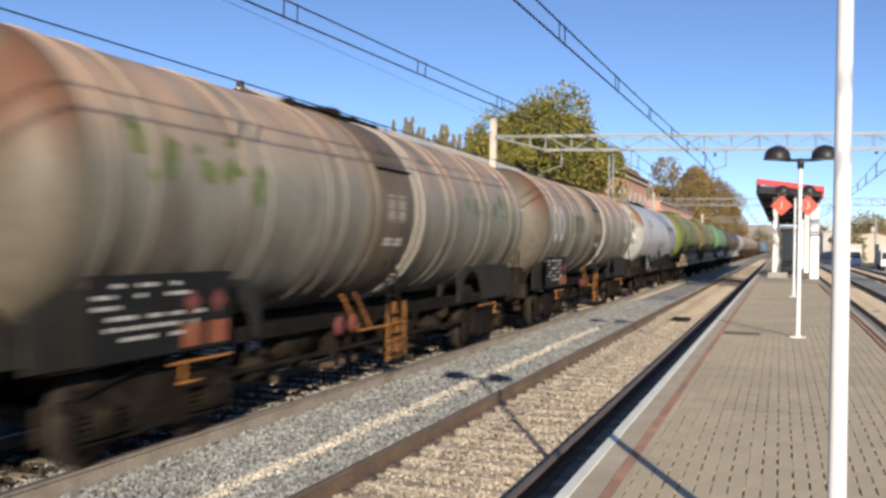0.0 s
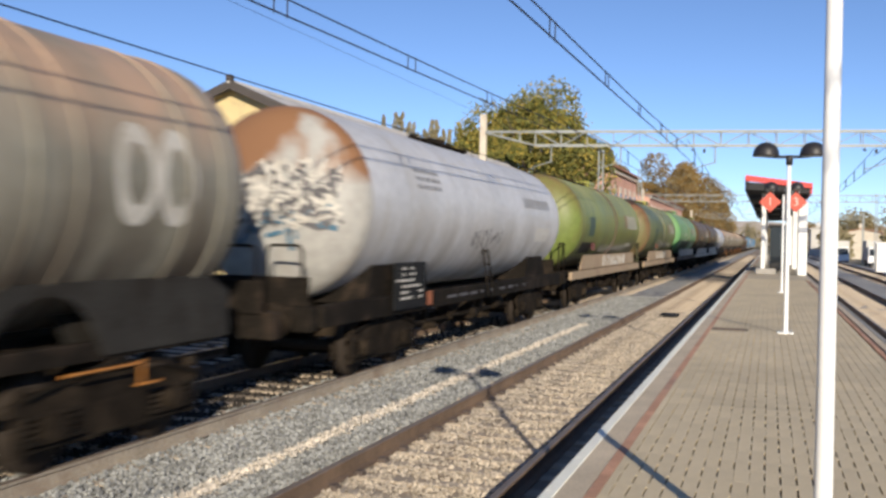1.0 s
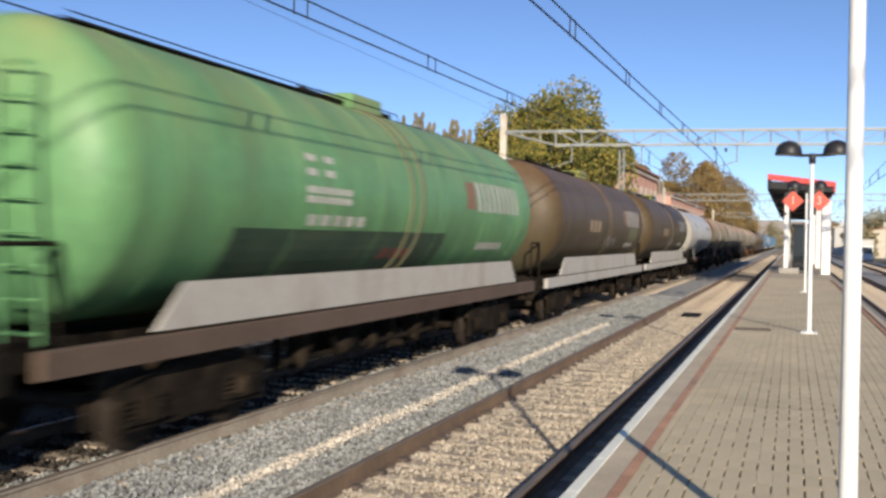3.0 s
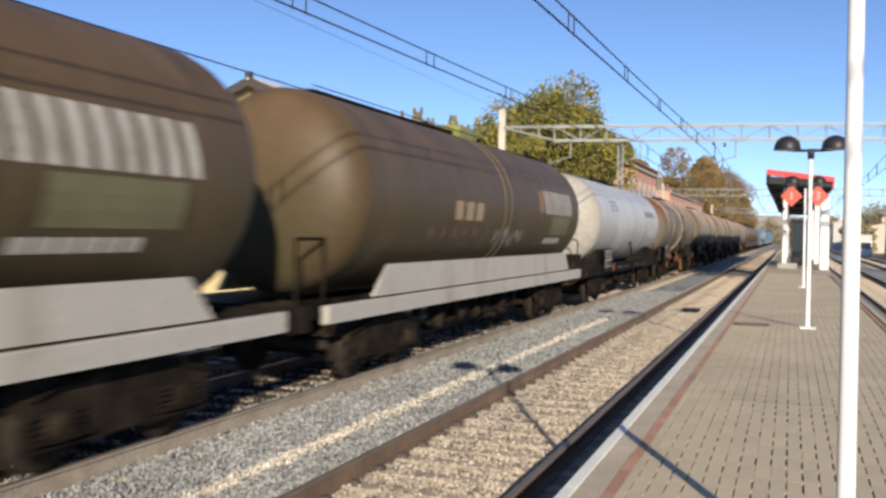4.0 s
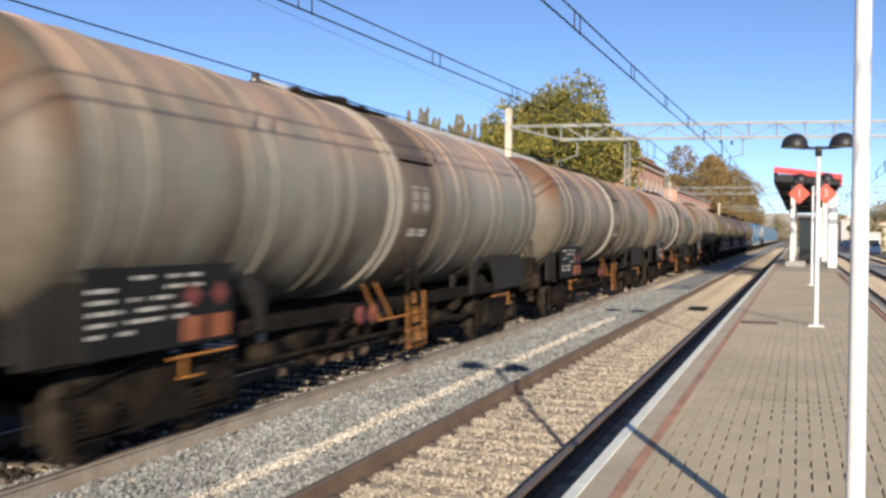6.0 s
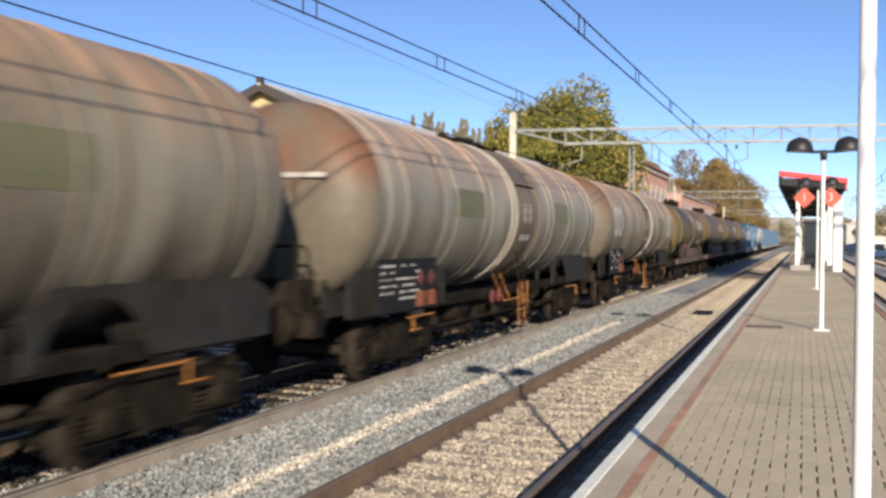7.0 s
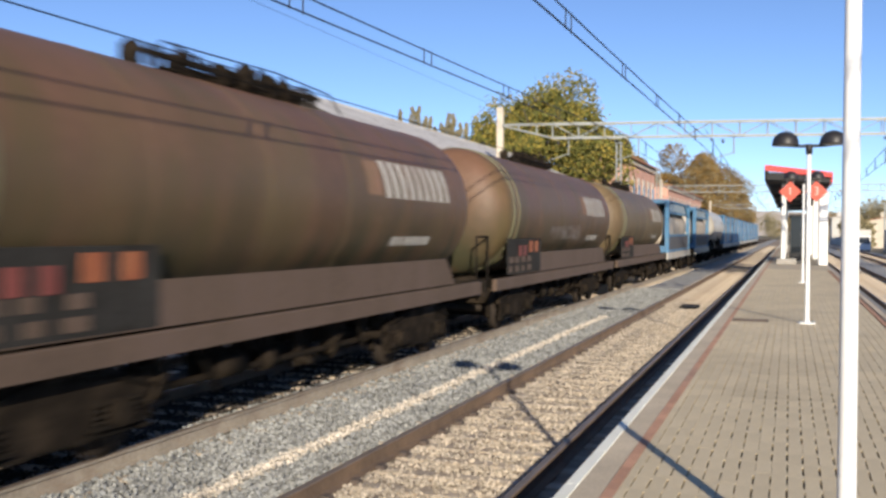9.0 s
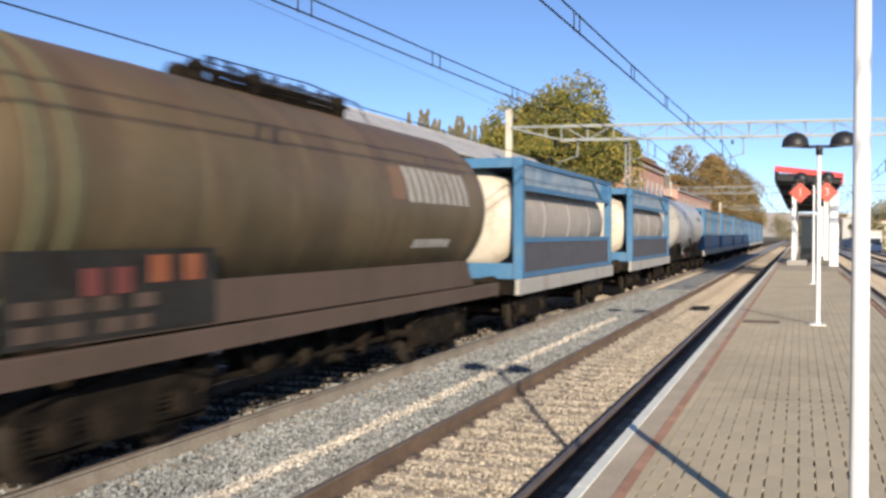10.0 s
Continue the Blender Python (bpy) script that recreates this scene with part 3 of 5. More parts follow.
for sx, txt in ((0.0, "1"), (1.26, "3")):
    sg = thing("platform_sign", "red diamond platform number sign with a white numeral", "sign", "platform number signs", pose(sx, CY0 - 0.3, 4.38))
    q = 0.54
    part("board", Shape().add([(0, -0.03, -q), (q, -0.03, 0), (0, -0.03, q), (-q, -0.03, 0), (0, 0.03, -q), (q, 0.03, 0), (0, 0.03, q), (-q, 0.03, 0)],
                                   [(0, 1, 2, 3), (7, 6, 5, 4), (0, 4, 5, 1), (1, 5, 6, 2), (2, 6, 7, 3), (3, 7, 4, 0)]), M["red_sign"], sg)
    cu = bpy.data.curves.new("numeral", "FONT")
    cu.body, cu.size, cu.extrude, cu.align_x, cu.align_y = txt, 0.6, 0.006, "CENTER", "CENTER"
    cu.materials.append(M["mark_white"])
    tx = new("numeral", cu)
    tx.parent = sg
    tx.matrix_basis = pose(0, -0.04, 0, 90, 0, 0)
    for e in (-0.16, 0.16):
        part("hanger", Shape().tube((e, 0, q - 0.2), (e, 0.25, 0.85), 0.015, 6), M["steel_grey"], sg)

# ---------------------------------------------------------------- overhead line


def lattice(s, x0, x1, y, z0, z1, r=0.035, step=1.15, depth=0.45):
    """Truss beam from x0 to x1: four chords, zigzag webs."""
    n = max(2, int(round((x1 - x0) / step)))
    for yy in (y - depth / 2, y + depth / 2):
        for zz in (z0, z1):
            s.box(x0, x1, yy - r, yy + r, zz - r, zz + r)
        for i in range(n):
            a, b = x0 + (x1 - x0) * i / n, x0 + (x1 - x0) * (i + 1) / n
            s.tube((a, yy, z0), (a, yy, z1), r * 0.7, 4)
            s.tube((a, yy, z0 if i % 2 else z1), (b, yy, z1 if i % 2 else z0), r * 0.6, 4)
    for i in range(n + 1):
        a = x0 + (x1 - x0) * i / n
        s.tube((a, y - depth / 2, z1), (a, y + depth / 2, z1), r * 0.6, 4)
    return s


def gantry(y, x0, x1, z0, z1, post_top, label, cream=True, skew=0.0):
    g = thing("catenary_gantry", label, "gantry", "overhead line gantries", pose(x0, y, 0, 0, 0, skew) @ pose(-x0, -y, 0))
    part("post", Shape().box(x0 - 0.17, x0 + 0.13, y - 0.15, y + 0.15, -0.6, post_top, 0.03), M["post_cream" if cream else "steel_grey"], g, "square cream concrete post")
    part("post", Shape().box(x1 - 0.15, x1 + 0.15, y - 0.15, y + 0.15, -0.6, post_top - 0.4, 0.03), M["steel_grey"], g)
    s = Shape()
    lattice(s, x0 + 2.3, x1 - 0.2, y, z0, z1)
    part("truss", s, M["steel_grey"], g, "pale grey lattice beam")
    s = Shape()
    for yy in (y - 0.22, y + 0.22):
        s.tube((x0 + 0.1, yy, z1), (x0 + 2.3, yy, z1), 0.04, 4)
        s.tube((x0 + 0.1, yy, z1 - 0.05), (x0 + 2.3, yy, z0), 0.04, 4)
        for k in (0.35, 0.7):
            s.tube((x0 + 2.3 * k, yy, z1), (x0 + 2.3 * k, yy, z1 - (z1 - z0) * k), 0.025, 4)
    part("truss_end", s, M["steel_grey"], g, "tapered end of the beam")
    for tx in (-3.06, -7.0, -10.0, 3.8):
        arm = Shape()
        arm.tube((tx + 0.9, y, z0), (tx + 0.9, y, z0 - 0.75), 0.03, 6)
        arm.tube((tx + 0.9, y, z0 - 0.7), (tx, y, 5.35), 0.022, 6)
        part("support_arm", arm, M["steel_grey"], g)
        part("insulator", Shape().lathe([(0, 0.03), (0.02, 0.075), (0.05, 0.03), (0.08, 0.075), (0.11, 0.03), (0.14, 0.075), (0.17, 0.03)], 10, x=tx + 0.45, y=y, z=z0 - 0.3, axis="z"), M["shade_black"], g)
        part("insulator", Shape().lathe([(0, 0.03), (0.02, 0.09), (0.05, 0.03), (0.08, 0.09), (0.11, 0.03)], 10, x=tx, y=y, z=z0 - 0.22, axis="z"), M["shade_black"], g)
    return g


gantry(41.0, -12.1, 14.0, 6.33, 6.94, 7.72, "catenary gantry with a pale lattice beam across all tracks", skew=8.0)
gantry(100.0, -12.4, 14.0, 6.35, 7.0, 7.6, "distant catenary gantry with a pale lattice beam")
gantry(165.0, -12.4, 14.0, 6.35, 7.0, 7.6, "far catenary gantry with a pale lattice beam")
gantry(-22.0, -12.1, 14.0, 6.28, 6.92, 7.72, "catenary gantry with a pale lattice beam across all tracks")


def mast(x, y, top, label):
    m = thing("catenary_mast", label, "mast", "overhead line masts", pose(x, y, -0.6))
    s = Shape()
    for a in (-0.14, 0.14):
        s.box(a - 0.035, a + 0.035, -0.1, 0.1, 0, top + 0.6)
    k = 0.3
    while k < top:
        s.tube((-0.14, -0.1, k), (0.14, -0.1, k + 0.35), 0.02, 4)
        s.tube((0.14, -0.1, k + 0.35), (-0.14, -0.1, k + 0.7), 0.02, 4)
        k += 0.7
    part("lattice_post", s, M["steel_grey"], m)
    part("cap", Shape().box(-0.2, 0.2, -0.14, 0.14, top + 0.6, top + 0.68, 0.02), M["steel_grey"], m)
    part("footing", Shape().box(-0.35, 0.35, -0.35, 0.35, 0, 0.35, 0.04), M["concrete"], m)


mast(-10.3, 61.5, 7.9, "grey lattice mast beside the tracks")
mast(-10.4, 82.0, 8.2, "grey lattice mast beside the tracks")
for mx, my, mt in ((11.5, 62, 8.0), (11.6, 96, 8.0), (12.5, 130, 8.5)):
    mast(mx, my, mt, "grey lattice mast beside the sidings")


def overhead(x0, z0, label, dx=0.0, dz=0.0125, hang=0.25, msgr=True, sag=0.3, phase=12.7, step=5.2, thick=0.015):
    """Contact wire, messenger wire and paired droppers, span by span between the gantries."""
    w = thing("overhead_wire", label, "overhead wire", "overhead wires")

    def contact(y):
        k = min(max(y, -10.0), 41.0) - 12.0
        return x0 + dx * k, z0 + dz * k

    for a, b in ((-22, 41), (41, 100), (100, 165)):
        def lift(y):
            return hang + sag * abs(2 * ((y - a) / (b - a) - 0.6)) ** 2.2
        ys = [a + (b - a) * i / 28 for i in range(29)]
        part("contact_wire", Shape().line([(contact(y)[0], y, contact(y)[1]) for y in ys], thick, 6), M["wire"], w)
        if not msgr:
            continue
        part("messenger_wire", Shape().line([(contact(y)[0], y, contact(y)[1] + lift(y)) for y in ys], 0.014, 6), M["wire"], w)
        y = phase - step * 6 if a < 0 else a + 4.0
        while y < b - 3:
            for e in (-0.2, 0.2):
                x, z = contact(y + e)
                part("dropper", Shape().tube((x, y + e, z - 0.03), (x, y + e, z + lift(y + e) + 0.03), 0.012, 5), M["wire"], w)
            y += step
    return w


overhead(-3.296, 5.346, "black twin overhead wire with droppers above the platform track", hang=0.268, sag=0.32, phase=14.87, step=5.35)
overhead(-6.93, 5.47, "black twin overhead wire with droppers above the through track", 0.022, 0.010)
overhead(-10.0, 5.28, "single black overhead wire above the rear track", 0, 0.0, msgr=False)
overhead(3.8, 5.3, "black twin overhead wire above the siding", 0, 0.0)
overhead(-8.4, 6.0, "thin feeder wire high over the tracks", 0, 0.0, msgr=False, thick=0.004)

# ---------------------------------------------------------------- buildings
shed = thing("goods_shed", "long yellow-plastered shed with a pale sheet gable roof", "shed")
SX, SZ, SE, SY0, SY1 = -16.0, 6.95, 5.55, 26.6, 60.0
HW = 3.3
for sgn in (-1, 1):
    part("roof_slope", Shape().hull8([(SX, SY0 - 0.4, SZ - 0.08), (SX, SY1, SZ - 0.08), (SX + sgn * (HW + 0.5), SY1, SE - 0.3), (SX + sgn * (HW + 0.5), SY0 - 0.4, SE - 0.3),
                                      (SX, SY0 - 0.4, SZ), (SX, SY1, SZ), (SX + sgn * (HW + 0.5), SY1, SE - 0.22), (SX + sgn * (HW + 0.5), SY0 - 0.4, SE - 0.22)][::1]), M["roof_sheet"], shed, "pale fibre-cement roof")
    part("barge_board", Shape().hull8([(SX, SY0 - 0.46, SZ - 0.24), (SX, SY0 - 0.40, SZ - 0.24), (SX + sgn * (HW + 0.55), SY0 - 0.40, SE - 0.46), (SX + sgn * (HW + 0.55), SY0 - 0.46, SE - 0.46),
                                       (SX, SY0 - 0.46, SZ + 0.04), (SX, SY0 - 0.40, SZ + 0.04), (SX + sgn * (HW + 0.55), SY0 - 0.40, SE - 0.18), (SX + sgn * (HW + 0.55), SY0 - 0.46, SE - 0.18)]), M["roof_edge"], shed, "dark barge board")
part("ridge_cap", Shape().tube((SX, SY0 - 0.5, SZ), (SX, SY1, SZ), 0.07, 8), M["roof_sheet"], shed)
part("finial", Shape().box(SX - 0.1, SX + 0.1, SY0 - 0.5, SY0 - 0.3, SZ, SZ + 0.2, 0.02), M["roof_edge"], shed)
part("gable_wall", Shape().add([(SX - HW, SY0, -0.6), (SX + HW, SY0, -0.6), (SX + HW, SY0, SE - 0.1), (SX, SY0, SZ - 0.1), (SX - HW, SY0, SE - 0.1),
                                (SX - HW, SY0 + 0.3, -0.6), (SX + HW, SY0 + 0.3, -0.6), (SX + HW, SY0 + 0.3, SE - 0.1), (SX, SY0 + 0.3, SZ - 0.1), (SX - HW, SY0 + 0.3, SE - 0.1)],
                               [(0, 1, 2, 3, 4), (9, 8, 7, 6, 5), (0, 5, 6, 1), (1, 6, 7, 2), (4, 9, 5, 0)]), M["stucco_yellow"], shed, "yellow plaster gable")
part("side_wall", Shape().box(SX + HW - 0.3, SX + HW, SY0 + 0.3, SY1, -0.6, SE - 0.2), M["stucco_yellow"], shed)
part("side_wall", Shape().box(SX - HW, SX - HW + 0.3, SY0 + 0.3, SY1, -0.6, SE - 0.2), M["stucco_yellow"], shed)
part("end_wall", Shape().box(SX - HW, SX + HW, SY1 - 0.3, SY1 - 0.003, -0.6, SE - 0.2), M["stucco_yellow"], shed)
for k in range(5):
    dy = SY0 + 3 + k * 6.2
    part("loading_door", Shape().box(SX + HW - 0.02, SX + HW + 0.05, dy, dy + 2.4, 0.3, 3.1), M["roof_edge"], shed, "dark wooden door")


def house(name, label, x, y0, y1, depth, z_eave, z_ridge, wall, roof, storeys, bays):
    """House with its long side along the tracks; the face towards them at x."""
    h = thing(name, label, "house")
    part("wall", Shape().box(x - depth, x, y0, y1, -0.6, z_eave), wall, h)
    o = 0.5
    xm = x - depth / 2
    for a, b in ((x + o, xm), (x - depth - o, xm)):
        part("roof", Shape().hull8([(a, y0 - o, z_eave - 0.1), (a, y1 + o, z_eave - 0.1), (b, y1 + o, z_ridge - 0.15), (b, y0 - o, z_ridge - 0.15),
                                    (a, y0 - o, z_eave + 0.08), (a, y1 + o, z_eave + 0.08), (b, y1 + o, z_ridge), (b, y0 - o, z_ridge)]), roof, h)
    for yy in (y0, y1 - 0.2):
        part("gable", Shape().add([(x - 0.01, yy, z_eave), (x - depth + 0.01, yy, z_eave), (xm, yy, z_ridge - 0.2), (x - 0.01, yy + 0.2, z_eave), (x - depth + 0.01, yy + 0.2, z_eave), (xm, yy + 0.2, z_ridge - 0.2)],
                                  [(0, 1, 2), (5, 4, 3), (0, 2, 5, 3), (1, 4, 5, 2)]), wall, h)
    part("cornice", Shape().box(x - 0.05, x + 0.25, y0 - 0.1, y1 + 0.1, z_eave - 0.45, z_eave - 0.12), M["trim_cream"], h, "pale cornice")
    part("chimney", Shape().box(xm - 0.4, xm + 0.4, y0 + 2, y0 + 2.8, z_ridge - 0.6, z_ridge + 1.0, 0.03), wall, h)
    for s in range(storeys):
        zz = 1.0 + s * (z_eave - 0.8) / storeys
        for b in range(bays):
            yy = y0 + (b + 0.5) * (y1 - y0) / bays
            w = part("window", Shape().box(x - 0.02, x + 0.04, yy - 0.8, yy + 0.8, zz, zz + 2.3), M["trim_cream"], h, "window with a pale surround")
            part("pane", Shape().box(x + 0.02, x + 0.06, yy - 0.5, yy + 0.5, zz + 0.2, zz + 1.7), M["window_dark"], w)
    return h


house("station_house", "red brick station house with pale window surrounds", -13.2, 82, 101, 6, 8.7, 9.4, M["brick_red"], M["roof_tile"], 2, 6)
house("brick_house", "long red brick building with a tiled roof", -14.5, 124, 172, 5, 8.2, 8.5, M["brick_red"], M["roof_tile"], 2, 11)
house("white_building", "small white building beyond the sidings", 12.2, 235, 246, 3.2, 5.8, 6.3, M["white_wall"], M["roof_sheet"], 1, 3)
house("beige_building", "low beige building beyond the sidings", 22.0, 215, 224, 8.0, 4.8, 5.8, M["post_cream"], M["roof_tile"], 2, 3)

# ---------------------------------------------------------------- trees


def tree(name, x, y, h, rad, leaf, n, seed, label, leaf2=None, trunk=0.28, squash=1.0, low=0.18, size=0.16, limbs=9, spire=1.0, column=False):
    """Tapered trunk, limbs, and a crown of many small leaf clumps."""
    r = random.Random(seed)
    t = thing(name, label, "tree", at=pose(x, y, -0.62))
    s = Shape()
    top = h * 0.62
    s.tube((0, 0, 0), (0.1, 0, top * 0.5), trunk, 10, trunk * 0.75)
    s.tube((0.1, 0, top * 0.5), (0, 0.1, top), trunk * 0.75, 8, trunk * 0.3)
    ends = []
    for i in range(limbs):
        a = i * 2.4 + r.uniform(-0.4, 0.4)
        z0 = h * r.uniform(0.15, 0.5)
        d = rad * r.uniform(0.45, 0.8)
        e = (d * math.cos(a), d * math.sin(a), min(h * 0.9, z0 + h * r.uniform(0.15, 0.4)))
        s.tube((0.05, 0, z0), e, trunk * 0.4, 6, trunk * 0.1)
        ends.append(e)
    part("trunk", s, M["bark"], t)
    # clumps gather round lobes of uneven size
    lobes = [(0, 0, h * 0.62, rad * 0.62)]
    for i in range(16):
        a, k = r.uniform(0, 6.28), r.random() ** 0.5
        zz = r.uniform(low + 0.1, 0.88) * h
        room = rad * squash * math.sqrt(max(0.05, 1 - ((zz / h - 0.52) / 0.5) ** 2))
        lobes.append((room * 0.72 * k * math.cos(a), room * 0.72 * k * math.sin(a), zz, rad * r.uniform(0.24, 0.42)))
    if spire > 1:
        for i in range(34):
            a, k = r.uniform(0, 6.28), r.random() ** 0.5
            d = rad * 0.92 * k
            lobes.append((d * math.cos(a), d * math.sin(a), h * (0.86 - 0.26 * k * k) + r.uniform(-0.4, 0.3), rad * r.uniform(0.08, 0.15)))
    if column:
        lobes = []
        for i in range(26):
            u = i / 25
            lobes.append((r.uniform(-0.3, 0.3) * rad, r.uniform(-0.3, 0.3) * rad, h * (low + (0.97 - low) * u), rad * (0.25 + 0.6 * math.sin(math.pi * min(1, 0.25 + 0.75 * u)) ** 0.8)))
    shapes = [Shape(), Shape()]
    for i in range(n):
        lx, ly, lz, lr = r.choice(lobes)
        while True:
            v = Vector((r.uniform(-1, 1), r.uniform(-1, 1), r.uniform(-1, 1)))
            if 0.05 < v.length < 1:
                break
        v = v.normalized() * (v.length ** 0.45) * lr * r.uniform(0.8, 1.18)
        if column:
            v.z *= 2.4
        elif v.z > 0:
            v.z *= spire
        p = Vector((lx, ly, lz)) + v
        if p.z < low * h:
            continue
        q = size * r.uniform(0.6, 1.5)
        rot = Quaternion((r.gauss(0, 1), r.gauss(0, 1), r.gauss(0, 1), r.gauss(0, 1))).normalized()
        leafv = [p + rot @ Vector(c) * q for c in ((-1, 0, 0), (0, -0.55, 0.12), (1, 0, 0), (0, 0.55, 0.12))]
        leafw = [p + rot @ Vector(c) * q for c in ((0.2, 0, -0.9), (0.1, 0.5, 0), (-0.2, 0.1, 0.9), (0, -0.5, 0.1))]
        k = 1 if leaf2 and r.random() < 0.3 else 0
        shapes[k].add(leafv + leafw, [(0, 1, 2, 3), (4, 5, 6, 7)])
    for k, lf in ((0, leaf), (1, leaf2)):
        if lf:
            tagged(part("crown", shapes[k], lf, t), kind="stuff")
    return t


tree("tree", -16.0, 67.0, 13.4, 5.4, M["leaf_green"], 68000, 3, "large broad tree with olive-green leaves turning yellow", M["leaf_yellow"], size=0.115, low=0.28, spire=1.35)
tree("tree", -20.0, 66.5, 11.4, 3.6, M["leaf_green"], 26000, 4, "smaller olive-green tree beside the large one", M["leaf_yellow"], size=0.115, low=0.3, spire=1.5)
for i, (tx, ty, th, tr) in enumerate(((-23.5, 150, 14.6, 5.0), (-27.5, 178, 17.0, 6.0), (-18.0, 185, 19.5, 7.0), (-18, 225, 21.5, 8.0), (-18.0, 275, 23.5, 9.0), (-18, 330, 22.0, 9.0), (-20, 410, 20, 9))):
    tree("tree", tx, ty, th, tr, M["leaf_autumn"], 11000, 20 + i, "broad tree in brown and orange autumn leaf", M["leaf_dull"], size=0.23, low=0.08)
for i, (tx, ty, th, tr) in enumerate(((-23.5, 29.0, 7.6, 2.6), (-27.5, 32.0, 8.6, 3.2), (-32.0, 30.0, 7.8, 3.0))):
    tree("tree", tx, ty, th, tr, M["leaf_autumn"], 4500, 90 + i, "yellow-brown autumn tree beside the shed", M["leaf_yellow"], size=0.17, low=0.02)
for i in range(12):
    tree("poplar", -44.5 + i * 0.76, 108 + (i % 3) * 2.2, 17.7 - i * 0.17 + (i % 2) * 0.8 - (i in (5, 6)) * 1.3, 0.72, M["leaf_dull"], 2400, 50 + i, "slender poplar with thin dull leaves", None, 0.12, 0.8, 0.1, 0.13, 6, column=True)
for i, (tx, ty, th, tr) in enumerate(((16, 140, 5, 3.2), (21, 150, 6.5, 4), (14.5, 118, 4.0, 2.6), (26, 160, 7.5, 4.5), (12, 190, 6, 4), (4, 480, 11, 9), (-4, 520, 13, 12), (14, 420, 11, 12), (22, 300, 12, 9), (32, 260, 13, 8), (44, 290, 14, 9), (30, 340, 13, 10))):
    tree("tree", tx, ty, th, tr, M["leaf_autumn" if i % 2 else "leaf_dull"], 2200, 70 + i, "low bushy tree in dull autumn leaf beyond the sidings", M["leaf_dull"], size=0.36, low=0.03)

hills = Shape()
prof = [(-900 + 60 * i, 1500, 34 + 16 * noise.noise((i * 0.21, 2.0, 0)) + 8 * noise.noise((i * 0.7, 5.0, 0))) for i in range(31)]
hills.add([(x, y, -1) for x, y, z in prof] + [(x, y, z) for x, y, z in prof] + [(x, y + 400, -1) for x, y, z in prof],
          [(i, i + 1, 32 + i, 31 + i) for i in range(30)] + [(31 + i, 32 + i, 63 + i, 62 + i) for i in range(30)])
tagged(part("distant_hills", hills, M["hill_haze"]), "low hazy hills on the horizon", "hills", kind="structure")

# small things beyond the sidings
cab = thing("equipment_cabinet", "white metal trackside equipment cabinet", "cabinet", at=pose(8.2, 78, -0.6))
part("body", Shape().box(-0.7, 0.7, -0.5, 0.5, 0.9, 3.0, 0.05), M["white_paint"], cab)
part("leg", Shape().box(0.1, 0.35, -0.12, 0.12, 0, 0.9), M["white_paint"], cab)
part("roof", Shape().box(-0.8, 0.8, -0.6, 0.6, 3.0, 3.1, 0.03), M["white_paint"], cab)


def truck(x, y, colour, label):
    t = thing("truck", label, "truck", at=pose(x, y, -0.62))
    part("cargo_box", Shape().box(-1.2, 1.2, 1.9, 7.5, 0.9, 3.5, 0.05), colour, t)
    part("cab", Shape().hull8([(-1.1, 0, 0.6), (1.1, 0, 0.6), (1.1, 1.8, 0.6), (-1.1, 1.8, 0.6), (-1.0, 0.45, 2.6), (1.0, 0.45, 2.6), (1.05, 1.8, 2.7), (-1.05, 1.8, 2.7)]), M["white_paint"], t)
    part("windscreen", Shape().hull8([(-0.95, 0.16, 1.5), (0.95, 0.16, 1.5), (0.95, 0.3, 1.5), (-0.95, 0.3, 1.5), (-0.9, 0.36, 2.4), (0.9, 0.36, 2.4), (0.9, 0.5, 2.4), (-0.9, 0.5, 2.4)]), M["window_dark"], t)
    for a in (-1.0, 0.75):
        for b in (0.9, 5.8):
            w = part("wheel", Shape().tube((a, b, 0.48), (a + 0.26, b, 0.48), 0.48, 16), M["shade_black"], t)
            part("hub", Shape().tube((a - 0.02, b, 0.48), (a + 0.28, b, 0.48), 0.2, 10), M["steel_grey"], w)


truck(9.9, 150, M["white_wall"], "white box truck parked beyond the sidings")
truck(13.5, 138, M["white_wall"], "pale box truck parked beyond the sidings")


def car(x, y, colour, label):
    c = thing("car", label, "car", "parked cars", pose(x, y, -0.62))
    body = Shape()
    body.hull8([(-0.86, 0, 0.25), (0.86, 0, 0.25), (0.86, 4.2, 0.25), (-0.86, 4.2, 0.25), (-0.82, 0.1, 0.85), (0.82, 0.1, 0.85), (0.82, 4.1, 0.9), (-0.82, 4.1, 0.9)])
    part("body", body, colour, c)
    part("cabin", Shape().hull8([(-0.8, 0.9, 0.85), (0.8, 0.9, 0.85), (0.8, 3.7, 0.9), (-0.8, 3.7, 0.9), (-0.62, 1.5, 1.42), (0.62, 1.5, 1.42), (0.62, 3.2, 1.42), (-0.62, 3.2, 1.42)]), M["window_dark"], c)
    for a in (-0.86, 0.64):
        for b in (0.8, 3.4):
            part("wheel", Shape().tube((a, b, 0.31), (a + 0.22, b, 0.31), 0.31, 14), M["shade_black"], c)


for i, (cx, cy) in enumerate(((12.8, 104), (14.2, 112), (15.4, 120))):
    car(cx, cy, M["white_paint" if i != 1 else "mark_blue"], ("white car" if i != 1 else "dark blue car") + " parked beyond the sidings")

# ---------------------------------------------------------------- the train
TX, SPEED = -7.13, 29.4
TR, TZ = 1.5, 2.7          # radius and height of the tank in hand
WAGONS = []


